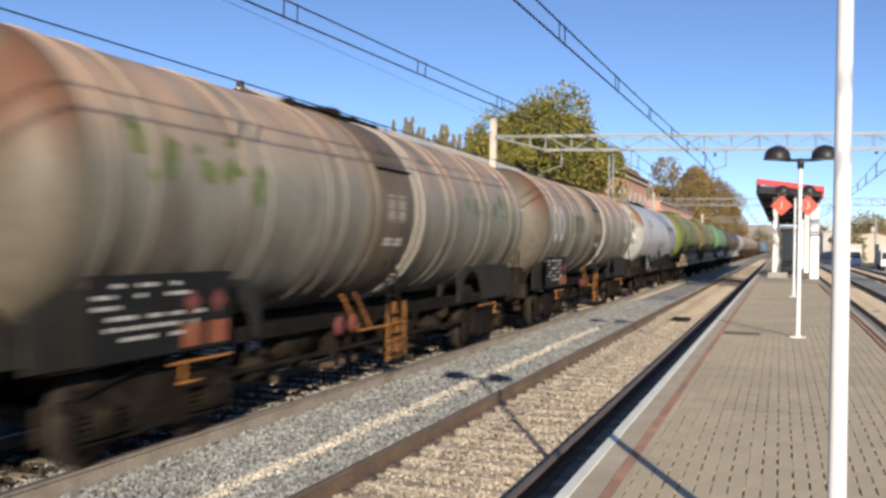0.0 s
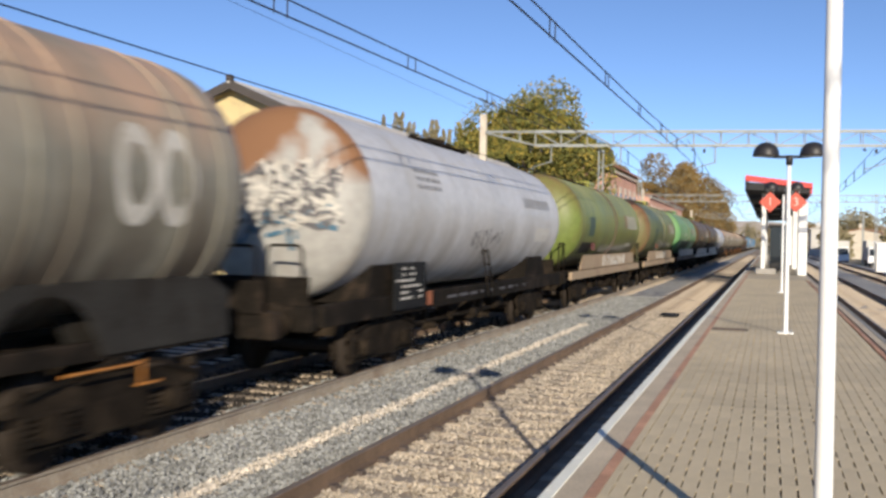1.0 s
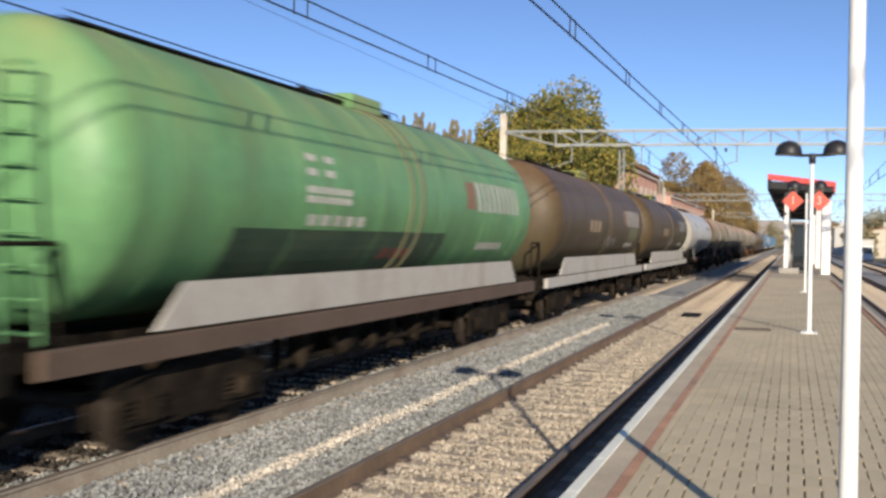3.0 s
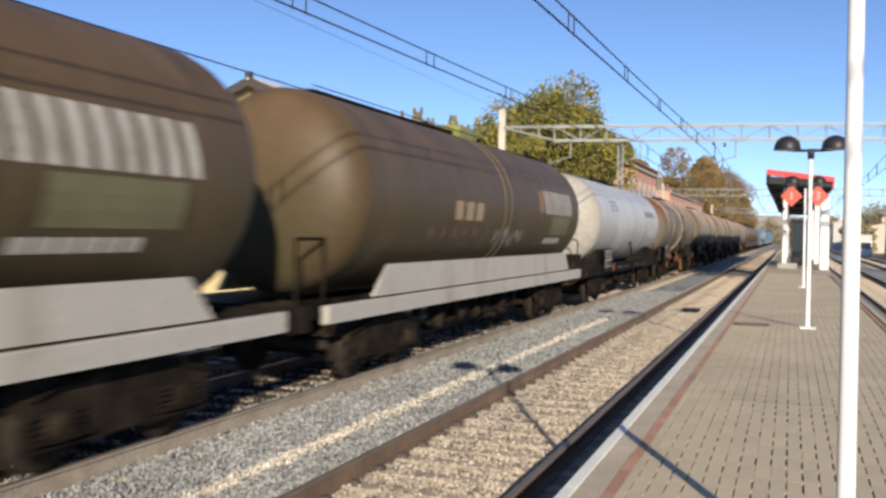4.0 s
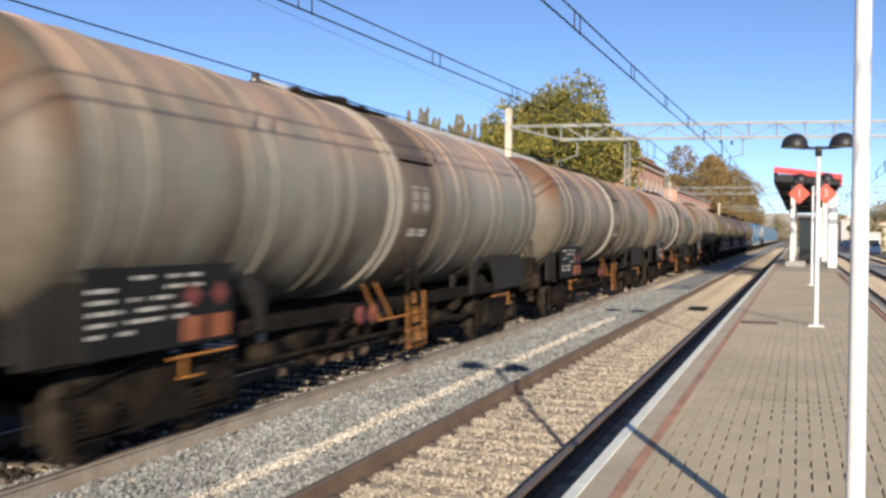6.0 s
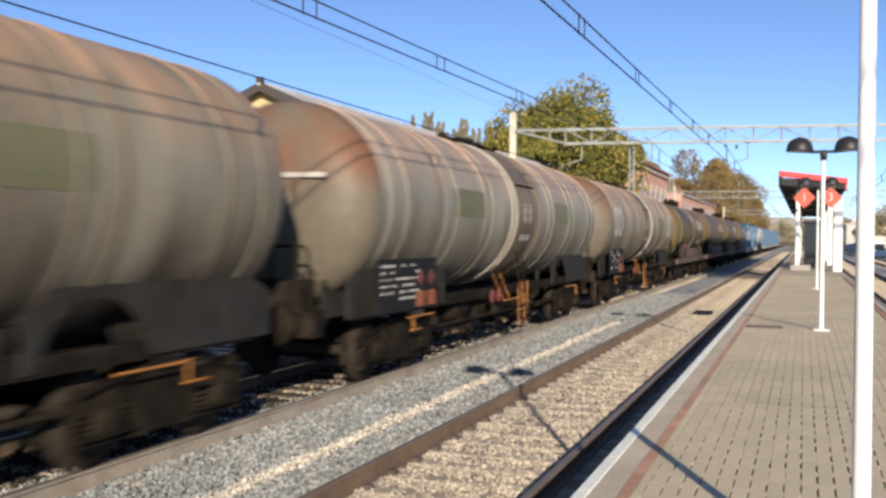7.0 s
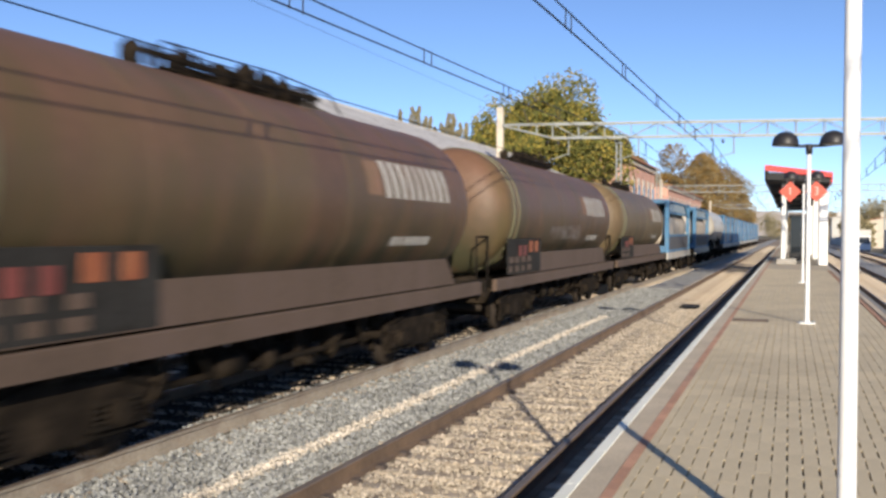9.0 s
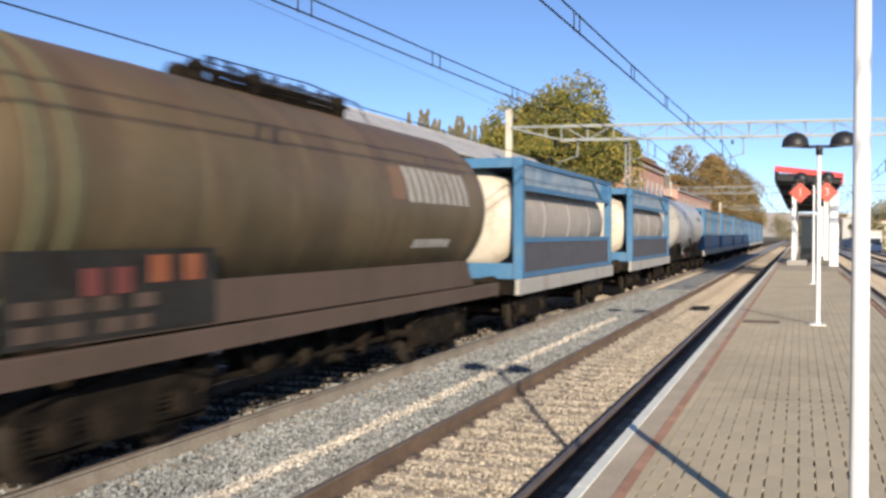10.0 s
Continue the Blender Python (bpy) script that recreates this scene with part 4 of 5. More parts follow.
def slab(s, prof, x0, x1):
    """Plate cut to a side profile of (y, z) corners, from x0 to x1."""
    n = len(prof)
    s.add([(x, y, z) for x in (x0, x1) for y, z in prof],
          [tuple(reversed(range(n))), tuple(range(n, 2 * n))] + [(i, (i + 1) % n, (i + 1) % n + n, i + n) for i in range(n)])
    return s


FRAME_SIDE = [(-1.42, 0.60), (-1.42, 0.70), (-1.10, 0.78), (-0.55, 0.80), (-0.35, 0.86), (0.35, 0.86), (0.55, 0.80), (1.10, 0.78), (1.42, 0.70),
              (1.42, 0.60), (1.18, 0.58), (0.62, 0.56), (0.48, 0.34), (0.20, 0.28), (-0.20, 0.28), (-0.48, 0.34), (-0.62, 0.56), (-1.18, 0.58)]


def bogie(parent, y):
    b = part("bogie", Shape().box(-0.95, 0.95, y - 0.25, y + 0.25, 0.52, 0.88, 0.03), M["dark_bogie"], parent, "dark rusty two-axle bogie")
    for sx in (-1.1, 1.02):
        out = 1 if sx > 0 else -1
        face = sx + 0.08 if sx > 0 else sx
        part("side_frame", slab(Shape(), [(y + p, q) for p, q in FRAME_SIDE], sx, sx + 0.08), M["dark_bogie"], b)
        for e in (-0.9, 0.9):
            ax = Shape().box(sx - 0.05, sx + 0.13, y + e - 0.16, y + e + 0.16, 0.32, 0.60, 0.03)
            ax.tube((face, y + e, 0.46), (face + out * 0.10, y + e, 0.46), 0.13, 12)
            part("axle_box", ax, M["dark_bogie"], b)
            for k in (-0.27, 0.27):
                sp = Shape()
                for q in range(4):
                    sp.lathe([(0, 0.05), (0.012, 0.085), (0.03, 0.085), (0.042, 0.05)], 10, x=sx + 0.04, y=y + e + k, z=0.37 + 0.058 * q, axis="z")
                sp.box(sx - 0.06, sx + 0.14, y + e + k - 0.11, y + e + k + 0.11, 0.33, 0.37)
                part("spring", sp, M["underframe"], b)
        part("side_bearer", Shape().box(sx - 0.04, sx + 0.12, y - 0.16, y + 0.16, 0.86, 0.98, 0.02), M["underframe"], b)
        part("brake_pipe", Shape().line([(face + out * 0.05, y - 1.3, 0.74), (face + out * 0.05, y - 0.4, 0.92), (face + out * 0.05, y + 0.5, 0.90), (face + out * 0.05, y + 1.35, 0.66)], 0.02, 6), M["underframe"], b)
    for sx in (-1.07, 1.07):
        out = 1 if sx > 0 else -1
        part("tie_bar", Shape().tube((sx, y - 1.2, 0.27), (sx, y + 1.2, 0.27), 0.03, 6).tube((sx, y - 1.35, 0.5), (sx, y - 1.2, 0.27), 0.03, 6).tube((sx, y + 1.2, 0.27), (sx, y + 1.35, 0.5), 0.03, 6), M["underframe"], b)
        for e in (-1.28, -0.38, 0.38, 1.28):
            part("brake_hanger", slab(Shape(), [(y + e - 0.05, 0.84), (y + e - 0.08, 0.24), (y + e + 0.08, 0.24), (y + e + 0.05, 0.84)], sx - 0.03, sx + 0.03), M["dark_bogie"], b)
    part("spring_plank", Shape().box(-1.0, 1.0, y - 0.34, y + 0.34, 0.24, 0.42, 0.03), M["dark_bogie"], b)
    for e in (-0.9, 0.9):
        w = Shape()
        for sx in (-0.905, 0.77):
            w.lathe([(0, 0.0), (0, 0.14), (0.03, 0.16), (0.03, 0.36), (0, 0.40), (0, 0.44), (0.03, 0.46), (0.10, 0.46), (0.135, 0.46), (0.135, 0.0)], 28, x=sx, y=y + e, z=0.46, axis="x")
        w.tube((-0.8, y + e, 0.46), (0.8, y + e, 0.46), 0.08, 8)
        part("wheelset", w, M["wheel_steel"], b)
        for sg in (-0.52, 0.52):
            for sx in (-0.88, 0.78):
                part("brake_shoe", Shape().box(sx, sx + 0.1, y + e + sg - 0.04, y + e + sg + 0.04, 0.30, 0.66, 0.01), M["dark_bogie"], b)
        part("brake_beam", Shape().tube((-0.9, y + e * 0.42, 0.36), (0.9, y + e * 0.42, 0.36), 0.045, 6), M["dark_bogie"], b)


def ends(parent, half):
    for sg in (-1, 1):
        for sx in (-0.875, 0.875):
            bf = Shape().tube((sx, sg * half, 1.05), (sx, sg * (half + 0.45), 1.05), 0.11, 10)
            bf.lathe([(0, 0.0), (0, 0.25), (0.03, 0.25), (0.05, 0.0)] if sg > 0 else [(0.05, 0), (0.03, 0.25), (0, 0.25), (0, 0)], 16, x=sx, y=sg * (half + 0.47), z=1.05)
            part("buffer", bf, M["dark_bogie"], parent)
        hook = Shape().box(-0.06, 0.06, min(sg * half, sg * (half + 0.6)), max(sg * half, sg * (half + 0.6)), 0.98, 1.10, 0.02)
        part("coupling", hook, M["dark_bogie"], parent)
        part("headstock", Shape().box(-1.25, 1.25, sg * half - 0.1, sg * half + 0.1, 0.88, 1.22, 0.02), M["underframe"], parent)


def ladder(parent, x, y, z0, z1, w, lean=0.0, along="y", material="underframe", step=0.3):
    s = Shape()
    d = (0, w / 2, 0) if along == "y" else (w / 2, 0, 0)
    for k in (-1, 1):
        s.tube((x + k * d[0], y + k * d[1], z0), (x + k * d[0] + lean, y + k * d[1], z1), 0.022, 6)
    z = z0 + 0.1
    while z < z1:
        u = (z - z0) / (z1 - z0) * lean
        s.tube((x - d[0] + u, y - d[1], z), (x + d[0] + u, y + d[1], z), 0.016, 6)
        z += step
    part("ladder", s, M[material], parent)


def shell(parent, y0, y1, material, end_material, head=0.62, n=56, label=""):
    prof = [(-head, 0.0)]
    for a in (0.12, 0.28, 0.45, 0.62, 0.8, 1.0, 1.2, 1.4):
        prof.append((-head * math.cos(a) ** 0.9, TR * math.sin(a) ** 0.85))
    k = max(2, int((y1 - y0) / 1.6))
    body = [(y0 + (y1 - y0) * i / k, TR) for i in range(k + 1)]
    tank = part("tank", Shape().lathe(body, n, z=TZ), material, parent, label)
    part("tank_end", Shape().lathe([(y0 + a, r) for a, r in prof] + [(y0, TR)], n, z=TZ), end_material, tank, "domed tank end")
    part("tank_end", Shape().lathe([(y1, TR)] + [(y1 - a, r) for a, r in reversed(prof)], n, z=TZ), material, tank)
    return tank


def hoop(parent, y, w, h, material, name="band", label=""):
    return part(name, Shape().lathe([(-w / 2, TR - 0.01), (-w / 2, TR + h * 0.7), (-w / 2 + 0.008, TR + h), (-w / 2 + 0.012, TR + h), (w / 2 - 0.012, TR + h), (w / 2 - 0.008, TR + h), (w / 2, TR + h * 0.7), (w / 2, TR - 0.01)], 56, y=y, z=TZ), material, parent, label)


def on_side(y, z, proud=0.012):
    """The place on the tank's platform side at that height."""
    return math.sqrt(max(0.0, TR ** 2 - (z - TZ) ** 2)) + proud


def marks(parent, name, y0, y1, z, h, material, n, slant=0.0, fill=0.72, label=""):
    """Row of plain bars on the curved side."""
    s = Shape()
    w = (y1 - y0) / n
    for i in range(n):
        a, b = y0 + i * w, y0 + (i + fill) * w
        rows = 4
        vs = []
        for k in range(rows + 1):
            zz = z - h / 2 + h * k / rows
            x = on_side(0, zz, 0.006)
            sh = slant * (k / rows - 0.5)
            vs += [(x, a + sh, zz), (x, b + sh, zz)]
        s.add(vs, [(2 * k, 2 * k + 1, 2 * k + 3, 2 * k + 2) for k in range(rows)])
    return tagged(part(name, s, material, parent, label), kind="stuff")


def scrawl(parent, y0, y1, z, h, material, seed, n=14, w=0.03, label="spray-painted scrawl"):
    """Unreadable looping strokes on the curved side."""
    r = random.Random(seed)
    s = Shape()
    y = y0
    while y < y1:
        pts = []
        for k in range(6):
            pts.append((y + r.uniform(-0.1, 0.25) * h * 1.5, z + r.uniform(-0.5, 0.5) * h))
        for (a, za), (b, zb) in zip(pts, pts[1:]):
            d = math.hypot(b - a, zb - za) or 1
            ny, nz = -(zb - za) / d * w, (b - a) / d * w
            q = [(a + ny, za + nz), (a - ny, za - nz), (b - ny, zb - nz), (b + ny, zb + nz)]
            s.add([(on_side(0, zz, 0.008), yy, zz) for yy, zz in q], [(0, 1, 2, 3)])
        y += h * 0.75
    return tagged(part("scrawl", s, material, parent, label), kind="stuff")


def patch(parent, name, y0, y1, z0, z1, material, label=""):
    s = Shape()
    rows = max(2, int((z1 - z0) / 0.12))
    vs = []
    for k in range(rows + 1):
        zz = z0 + (z1 - z0) * k / rows
        vs += [(on_side(0, zz, 0.004), y0, zz), (on_side(0, zz, 0.004), y1, zz)]
    s.add(vs, [(2 * k, 2 * k + 1, 2 * k + 3, 2 * k + 2) for k in range(rows)])
    return part(name, s, material, parent, label)


def board(parent, y0, y1, z0, z1, x=1.36, seed=1, orange=True, text=9.0):
    """Black data board with pale bars and hazard plates."""
    b = part("data_board", Shape().box(x - 0.04, x, y0, y1, z0, z1, 0.01), M["panel_black"], parent, "black data board with unreadable pale bars")
    r = random.Random(seed)
    s = Shape()
    z = z1 - 0.12
    while z > z0 + 0.1:
        y = y0 + 0.08
        while y < min(y1 - 0.25, y0 + text - 0.3):
            l = r.uniform(0.05, 0.2)
            if r.random() < 0.55:
                s.box(x + 0.001, x + 0.006, y, min(y + l, y1 - 0.05), z, z + 0.04)
            y += l + 0.05
        z -= 0.10
    tagged(part("lettering", s, M["mark_white"], b), kind="stuff")
    if orange:
        part("hazard_plate", Shape().box(x + 0.006, x + 0.016, y1 + 0.05, y1 + 0.3, z0 + 0.0, z0 + 0.25, 0.004), M["mark_orange"], parent, "orange hazard plate")
    return b


def gear(w, y, wide, z, x, k):
    """Brake gear under the frame: a hanger, a cylinder or a lever by turns."""
    s = Shape()
    if k % 3 == 0:
        s.lathe([(-wide * 0.7, 0), (-wide * 0.65, 0.15), (wide * 0.65, 0.15), (wide * 0.7, 0)], 14, x=x - 0.2, y=y + wide / 2, z=z + 0.18)
        s.box(x - 0.24, x - 0.16, y, y + 0.05, z + 0.25, 0.98)
        s.box(x - 0.24, x - 0.16, y + wide - 0.05, y + wide, z + 0.25, 0.98)
    elif k % 3 == 1:
        slab(s, [(y, 0.98), (y + 0.08, z), (y + 0.16, z), (y + 0.24, 0.98)], x - 0.22, x - 0.14)
        s.tube((x - 0.2, y + wide / 2, z + 0.08), (x + 0.04, y + wide / 2, z + 0.08), 0.06, 8)
    else:
        s.box(x - 0.35, x - 0.06, y, y + wide * 0.7, z + 0.12, 0.98, 0.04)
        s.tube((x, y - 0.2, z + 0.1), (x - 0.1, y + wide + 0.2, 0.9), 0.03, 6)
    part("brake_gear", s, M["dark_bogie"], w)


BROWN = ("tank_rust", "tank_ochre", "tank_dirt_olive")


def tank_wagon(kind, s0, s1, paint, seed, label, logo=None, extra=None):
    """s0, s1: tank's ends along the train. Origin at the middle, on the rails."""
    global TR, TZ
    TR, TZ = (1.42, 2.66) if paint in BROWN else (1.52, 2.80) if kind == "skirt" else (1.5, 2.7)
    mid, L = (s0 + s1) / 2, s1 - s0
    w = thing("tank_wagon", label, "tank wagon", "wagons of the train")
    WAGONS.append((w, mid))
    r = random.Random(seed)
    y0, y1 = -L / 2 + 0.55, L / 2 - 0.55
    half = L / 2 + 0.85
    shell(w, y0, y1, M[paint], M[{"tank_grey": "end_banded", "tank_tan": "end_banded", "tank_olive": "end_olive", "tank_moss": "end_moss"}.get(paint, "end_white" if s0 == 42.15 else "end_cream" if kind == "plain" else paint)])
    bogie(w, -L / 2 + 2.1)
    bogie(w, L / 2 - 2.1)
    ends(w, half)
    part("centre_sill", Shape().box(-0.35, 0.35, -half, half, 0.86, 1.16, 0.02), M["underframe"], w)
    # dome and walkway
    part("manhole", Shape().lathe([(TZ + TR - 0.05, 0.0), (TZ + TR - 0.05, 0.33), (TZ + TR + 0.12, 0.33), (TZ + TR + 0.16, 0.28), (TZ + TR + 0.16, 0.0)], 20, axis="z"), M["underframe"], w)
    wk = Shape()
    for a in (-0.3, -0.1, 0.1, 0.3):
        wk.box(a - 0.06, a + 0.06, -1.6, 1.6, TZ + TR + 0.03, TZ + TR + 0.05)
    for k in range(9):
        wk.box(-0.36, 0.36, -1.55 + k * 0.38, -1.51 + k * 0.38, TZ + TR - 0.02, TZ + TR + 0.03)
    part("walkway", wk, M["underframe"], w, "slatted steel walkway on top of the tank")
    part("handrail", Shape().line([(0.5, -1.6, TZ + TR - 0.1), (0.5, -1.5, TZ + TR + 0.04), (0.5, 1.5, TZ + TR + 0.04), (0.5, 1.6, TZ + TR - 0.1)], 0.012, 6), M["underframe"], w)
    for e in (-1.1, 1.2):
        part("valve", Shape().lathe([(TZ + TR, 0.0), (TZ + TR, 0.1), (TZ + TR + 0.16, 0.1), (TZ + TR + 0.18, 0.05), (TZ + TR + 0.18, 0)], 12, y=e, axis="z"), M["underframe"], w)
    if paint in BROWN:
        for k in range(7):
            yb, hb = -1.9 + k * 0.62 + r.uniform(-0.15, 0.15), r.uniform(0.16, 0.36)
            part("top_fitting", Shape().lathe([(TZ + TR - 0.05, 0.0), (TZ + TR - 0.05, 0.12), (TZ + TR + hb - 0.06, 0.12), (TZ + TR + hb, 0.07), (TZ + TR + hb, 0.0)], 12, x=r.uniform(-0.15, 0.35), y=yb, axis="z"), M["dark_bogie"], w)
        guard = Shape()
        for k in range(22):
            yb = -2.1 + k * 0.19
            guard.box(0.30, 0.34, yb, yb + 0.09, TZ + TR - 0.02, TZ + TR + r.uniform(0.16, 0.32))
        guard.box(0.29, 0.35, -2.2, 2.1, TZ + TR + 0.10, TZ + TR + 0.15)
        part("walkway_guard", guard, M["dark_bogie"], w, "dark slatted guard along the walkway")
        part("top_rail", Shape().line([(0.55, -2.4, TZ + TR - 0.08), (0.55, -2.1, TZ + TR + 0.22), (0.55, 0.4, TZ + TR + 0.26), (0.55, 2.0, TZ + TR + 0.18), (0.55, 2.4, TZ + TR - 0.08)], 0.012, 6), M["dark_bogie"], w)
    if kind == "banded":
        for a in (-0.445, -0.405, -0.30, -0.265, -0.165, -0.135, 0.135, 0.165, 0.265, 0.30, 0.405, 0.445):
            hoop(w, a * L, 0.085, 0.016, M[paint], label="raised stiffening band")
        part("end_bar", Shape().box(-0.9, 0.9, -L / 2 - 0.10, -L / 2 - 0.06, 3.02, 3.09, 0.01), M["mark_white"], w, "pale horizontal bar across the tank end")
        # brown belt at the ladder, a pair of pale bands on one side of it, dark ones on the other
        turn = 1 if s0 < 60 or s0 > 235 else -1
        q = 0.4 if turn < 0 else 0.0
        belt0, belt1 = (-0.95, 0.45) if turn > 0 else (-0.35, 1.05)
        for e in (0.56, 0.86):
            hoop(w, turn * e, 0.09, 0.03, M["band_pale"], label="pale stiffening band")
        for e in (-0.98, -1.32):
            hoop(w, turn * e, 0.09, 0.03, M["tank_belt"], label="brown stiffening band")
        belt = Shape().lathe([(belt0, TR + 0.003), (belt0 + 0.01, TR + 0.006), (belt1 - 0.01, TR + 0.006), (belt1, TR + 0.003)], 56, z=TZ)
        part("belt", belt, M["tank_belt"], w, "rust-brown stained belt at the ladder")
        zb = TZ + 0.62
        part("belt_bar", Shape().tube((on_side(0, zb, 0.03), belt0, zb), (on_side(0, zb, 0.03), belt1, zb), 0.022, 6), M["underframe"], w)
        # saddles: plates with an arch under the belly
        for sg in (-1, 1):
            yc = sg * (L / 2 - 2.1)
            ya, n = yc - sg * 1.05, 32
            s = Shape()
            for x in (0.72, 1.12):
                vs = []
                for i in range(n + 1):
                    yy = yc - 1.95 + 3.9 * i / n
                    u = (yy - ya) / 0.72
                    zl = 1.02 + (0.60 * math.sqrt(1 - u * u) if abs(u) < 1 else 0.0)
                    zu = max(zl + 0.04, 1.74 - 0.45 * max(0.0, abs(yy - yc) - 1.5))
                    vs += [(x, yy, zl), (x, yy, zu), (x + 0.03, yy, zl), (x + 0.03, yy, zu)]
                fs = [(0, 1, 3, 2), (4 * n, 4 * n + 2, 4 * n + 3, 4 * n + 1)]
                for i in range(n):
                    k, m = 4 * i, 4 * i + 4
                    fs += [(k, m, m + 1, k + 1), (k + 2, k + 3, m + 3, m + 2), (k, k + 2, m + 2, m), (k + 1, m + 1, m + 3, k + 3)]
                s.add(vs, fs)
            part("saddle", s, M["saddle_grey"], w, "grimy saddle plate with a round opening under the tank")
            part("footstep", Shape().line([(1.3, yc - 1.0 * sg, 0.92), (1.3, yc + 0.1 * sg, 0.92)], 0.018, 6).box(1.28, 1.33, yc + 0.05, yc + 0.4, 0.70, 0.72).box(1.29, 1.31, yc + 0.1, yc + 0.13, 0.70, 0.95), M["yellow_steel"], w, "orange step")
        ladder(w, 1.46, q - 0.05, 0.35, 3.4, 0.42, -0.35)
        st = Shape()
        for yy in (q - 0.25, q + 0.02, q + 0.20, q + 0.45):
            st.tube((1.36, yy, 0.34), (1.34, yy, 1.25), 0.016, 6)
        for zz in (0.38, 0.64, 0.90):
            st.box(1.32, 1.40, q - 0.25, q + 0.45, zz, zz + 0.016)
        st.tube((1.34, q - 1.3, 0.90), (1.34, q - 0.25, 0.90), 0.018, 6)
        part("step_frame", st, M["yellow_steel"], w, "thin orange access steps")
        for yy in (q - 1.3, q - 0.85):
            part("brace", Shape().tube((1.33, yy, 0.9), (1.2, yy - 0.35, 1.45), 0.014, 6), M["yellow_steel"], w)
        for yb in (q - 1.75, q - 1.3):
            part("brake_wheel", Shape().lathe([(0, 0.05), (0, 0.14), (0.03, 0.14), (0.03, 0.05)], 16, x=1.22, y=yb, z=1.0, axis="x"), M["mark_red"], w, "red brake handwheel")
        part("air_tank", Shape().lathe([(-0.6, 0), (-0.55, 0.18), (0.55, 0.18), (0.6, 0)], 14, x=0.8, y=-2.4, z=0.8), M["dark_bogie"], w)
        board(w, -L / 2 + 0.6, -L / 2 + 2.9, 1.06, 1.86, 1.42, seed, False, 1.9)
        for e in (2.02, 2.5):
            part("hazard_plate", Shape().box(1.424, 1.436, -L / 2 + e, -L / 2 + e + 0.33, 1.10, 1.34, 0.004), M["mark_orange"], w, "orange hazard plate")
            dy = -L / 2 + e + 0.16
            part("hazard_diamond", slab(Shape(), [(dy, 1.42), (dy + 0.13, 1.55), (dy, 1.68), (dy - 0.13, 1.55)], 1.424, 1.432), M["mark_red"], w, "faded red hazard diamond")
        for sx in (-1.12, 1.0):
            part("side_beam", Shape().box(sx, sx + 0.12, -L / 2 + 0.4, L / 2 - 0.4, 0.98, 1.16, 0.015), M["underframe"], w)
        for k in range(7):
            yb = -L / 2 + 4.2 + k * (L - 8.4) / 7 + r.uniform(-0.2, 0.2)
            gear(w, yb, r.uniform(0.2, 0.7), r.uniform(0.38, 0.55), r.uniform(0.95, 1.15), k)
            gear(w, yb + 0.5, r.uniform(0.6, 1.0), r.uniform(0.25, 0.40), r.uniform(0.5, 0.75), k + 1)
        part("brake_rod", Shape().tube((1.05, -L / 2 + 3.6, 0.62), (1.05, L / 2 - 3.6, 0.62), 0.04, 6), M["dark_bogie"], w)
        marks(w, "marking", belt0 + 0.3, belt1 - 0.25, 2.72, 0.42, M["band_pale"], 2, 0, 0.6, "faded pale marking")
        marks(w, "marking", belt0 + 0.3, belt1 - 0.25, 2.2, 0.12, M["mark_white"], 2, 0, 0.7, "faded white marking")
        for e in (-0.22, 0.22):
            if r.random() < 0.35:
                patch(w, "faded_panel", e * L - 0.9, e * L + 0.9, 2.55, 3.05, M["ring_olive"], "faded olive panel")
    elif kind == "plain":
        for a in (-0.33, 0.0, 0.33):
            hoop(w, a * L, 0.03, 0.003, M["tank_white"], "weld_seam")
        part("side_sill", Shape().box(1.18, 1.30, -half + 0.2, half - 0.2, 0.92, 1.24, 0.02), M["underframe"], w, "dark side sill")
        part("side_sill", Shape().box(-1.30, -1.18, -half + 0.2, half - 0.2, 0.92, 1.24, 0.02), M["underframe"], w, "dark side sill")
        tb = Shape()
        for i in range(9):
            y = -2.5 + i * 0.75
            tb.box(1.301, 1.306, y, y + 0.5 * r.random() + 0.1, 1.05, 1.10)
        tagged(part("sill_lettering", tb, M["mark_dark"], w), kind="stuff")
        for sg in (-1, 1):
            yc = sg * (L / 2 - 2.1)
            part("saddle", Shape().hull8([(-1.2, yc - 1.2, 1.16), (1.2, yc - 1.2, 1.16), (1.2, yc + 1.2, 1.16), (-1.2, yc + 1.2, 1.16), (-1.2, yc - 0.8, 1.75), (1.2, yc - 0.8, 1.75), (1.2, yc + 0.8, 1.75), (-1.2, yc + 0.8, 1.75)]), M["underframe"], w)
        board(w, -L / 2 + 1.8, -L / 2 + 3.3, 1.0, 1.78, 1.38, seed)
        for zz in (3.36, 3.22, 3.08):
            marks(w, "marking", -L / 2 + 2.6, -L / 2 + 3.9, zz, 0.07, M["mark_worn"], 5, -0.02, 0.72, "worn grey lettering reduced to bars")
        marks(w, "marking", L / 2 - 4.4, L / 2 - 1.6, 3.10, 0.24, M["mark_worn"], 9, -0.04, 0.62, "worn grey lettering reduced to bars")
        if s0 > 60:
            s = Shape()
            for k in range(9):
                xb, zb = -0.62 + 0.36 * (k % 2) + r.uniform(0, 0.05), 3.52 - 0.075 * (k // 2)
                for x0, x1 in ((xb, xb + r.uniform(0.2, 0.3)),):
                    d = min(0.95, math.hypot(x0, zb - TZ) / TR)
                    ye = -L / 2 + 0.55 - 0.62 * (1 - d ** 2.35) ** 0.53 - 0.05
                    s.box(x0, x1, ye, ye + 0.12, zb, zb + 0.035)
            tagged(part("end_lettering", s, M["mark_sand"], w, "faded sand-coloured bars on the tank end"), kind="stuff")
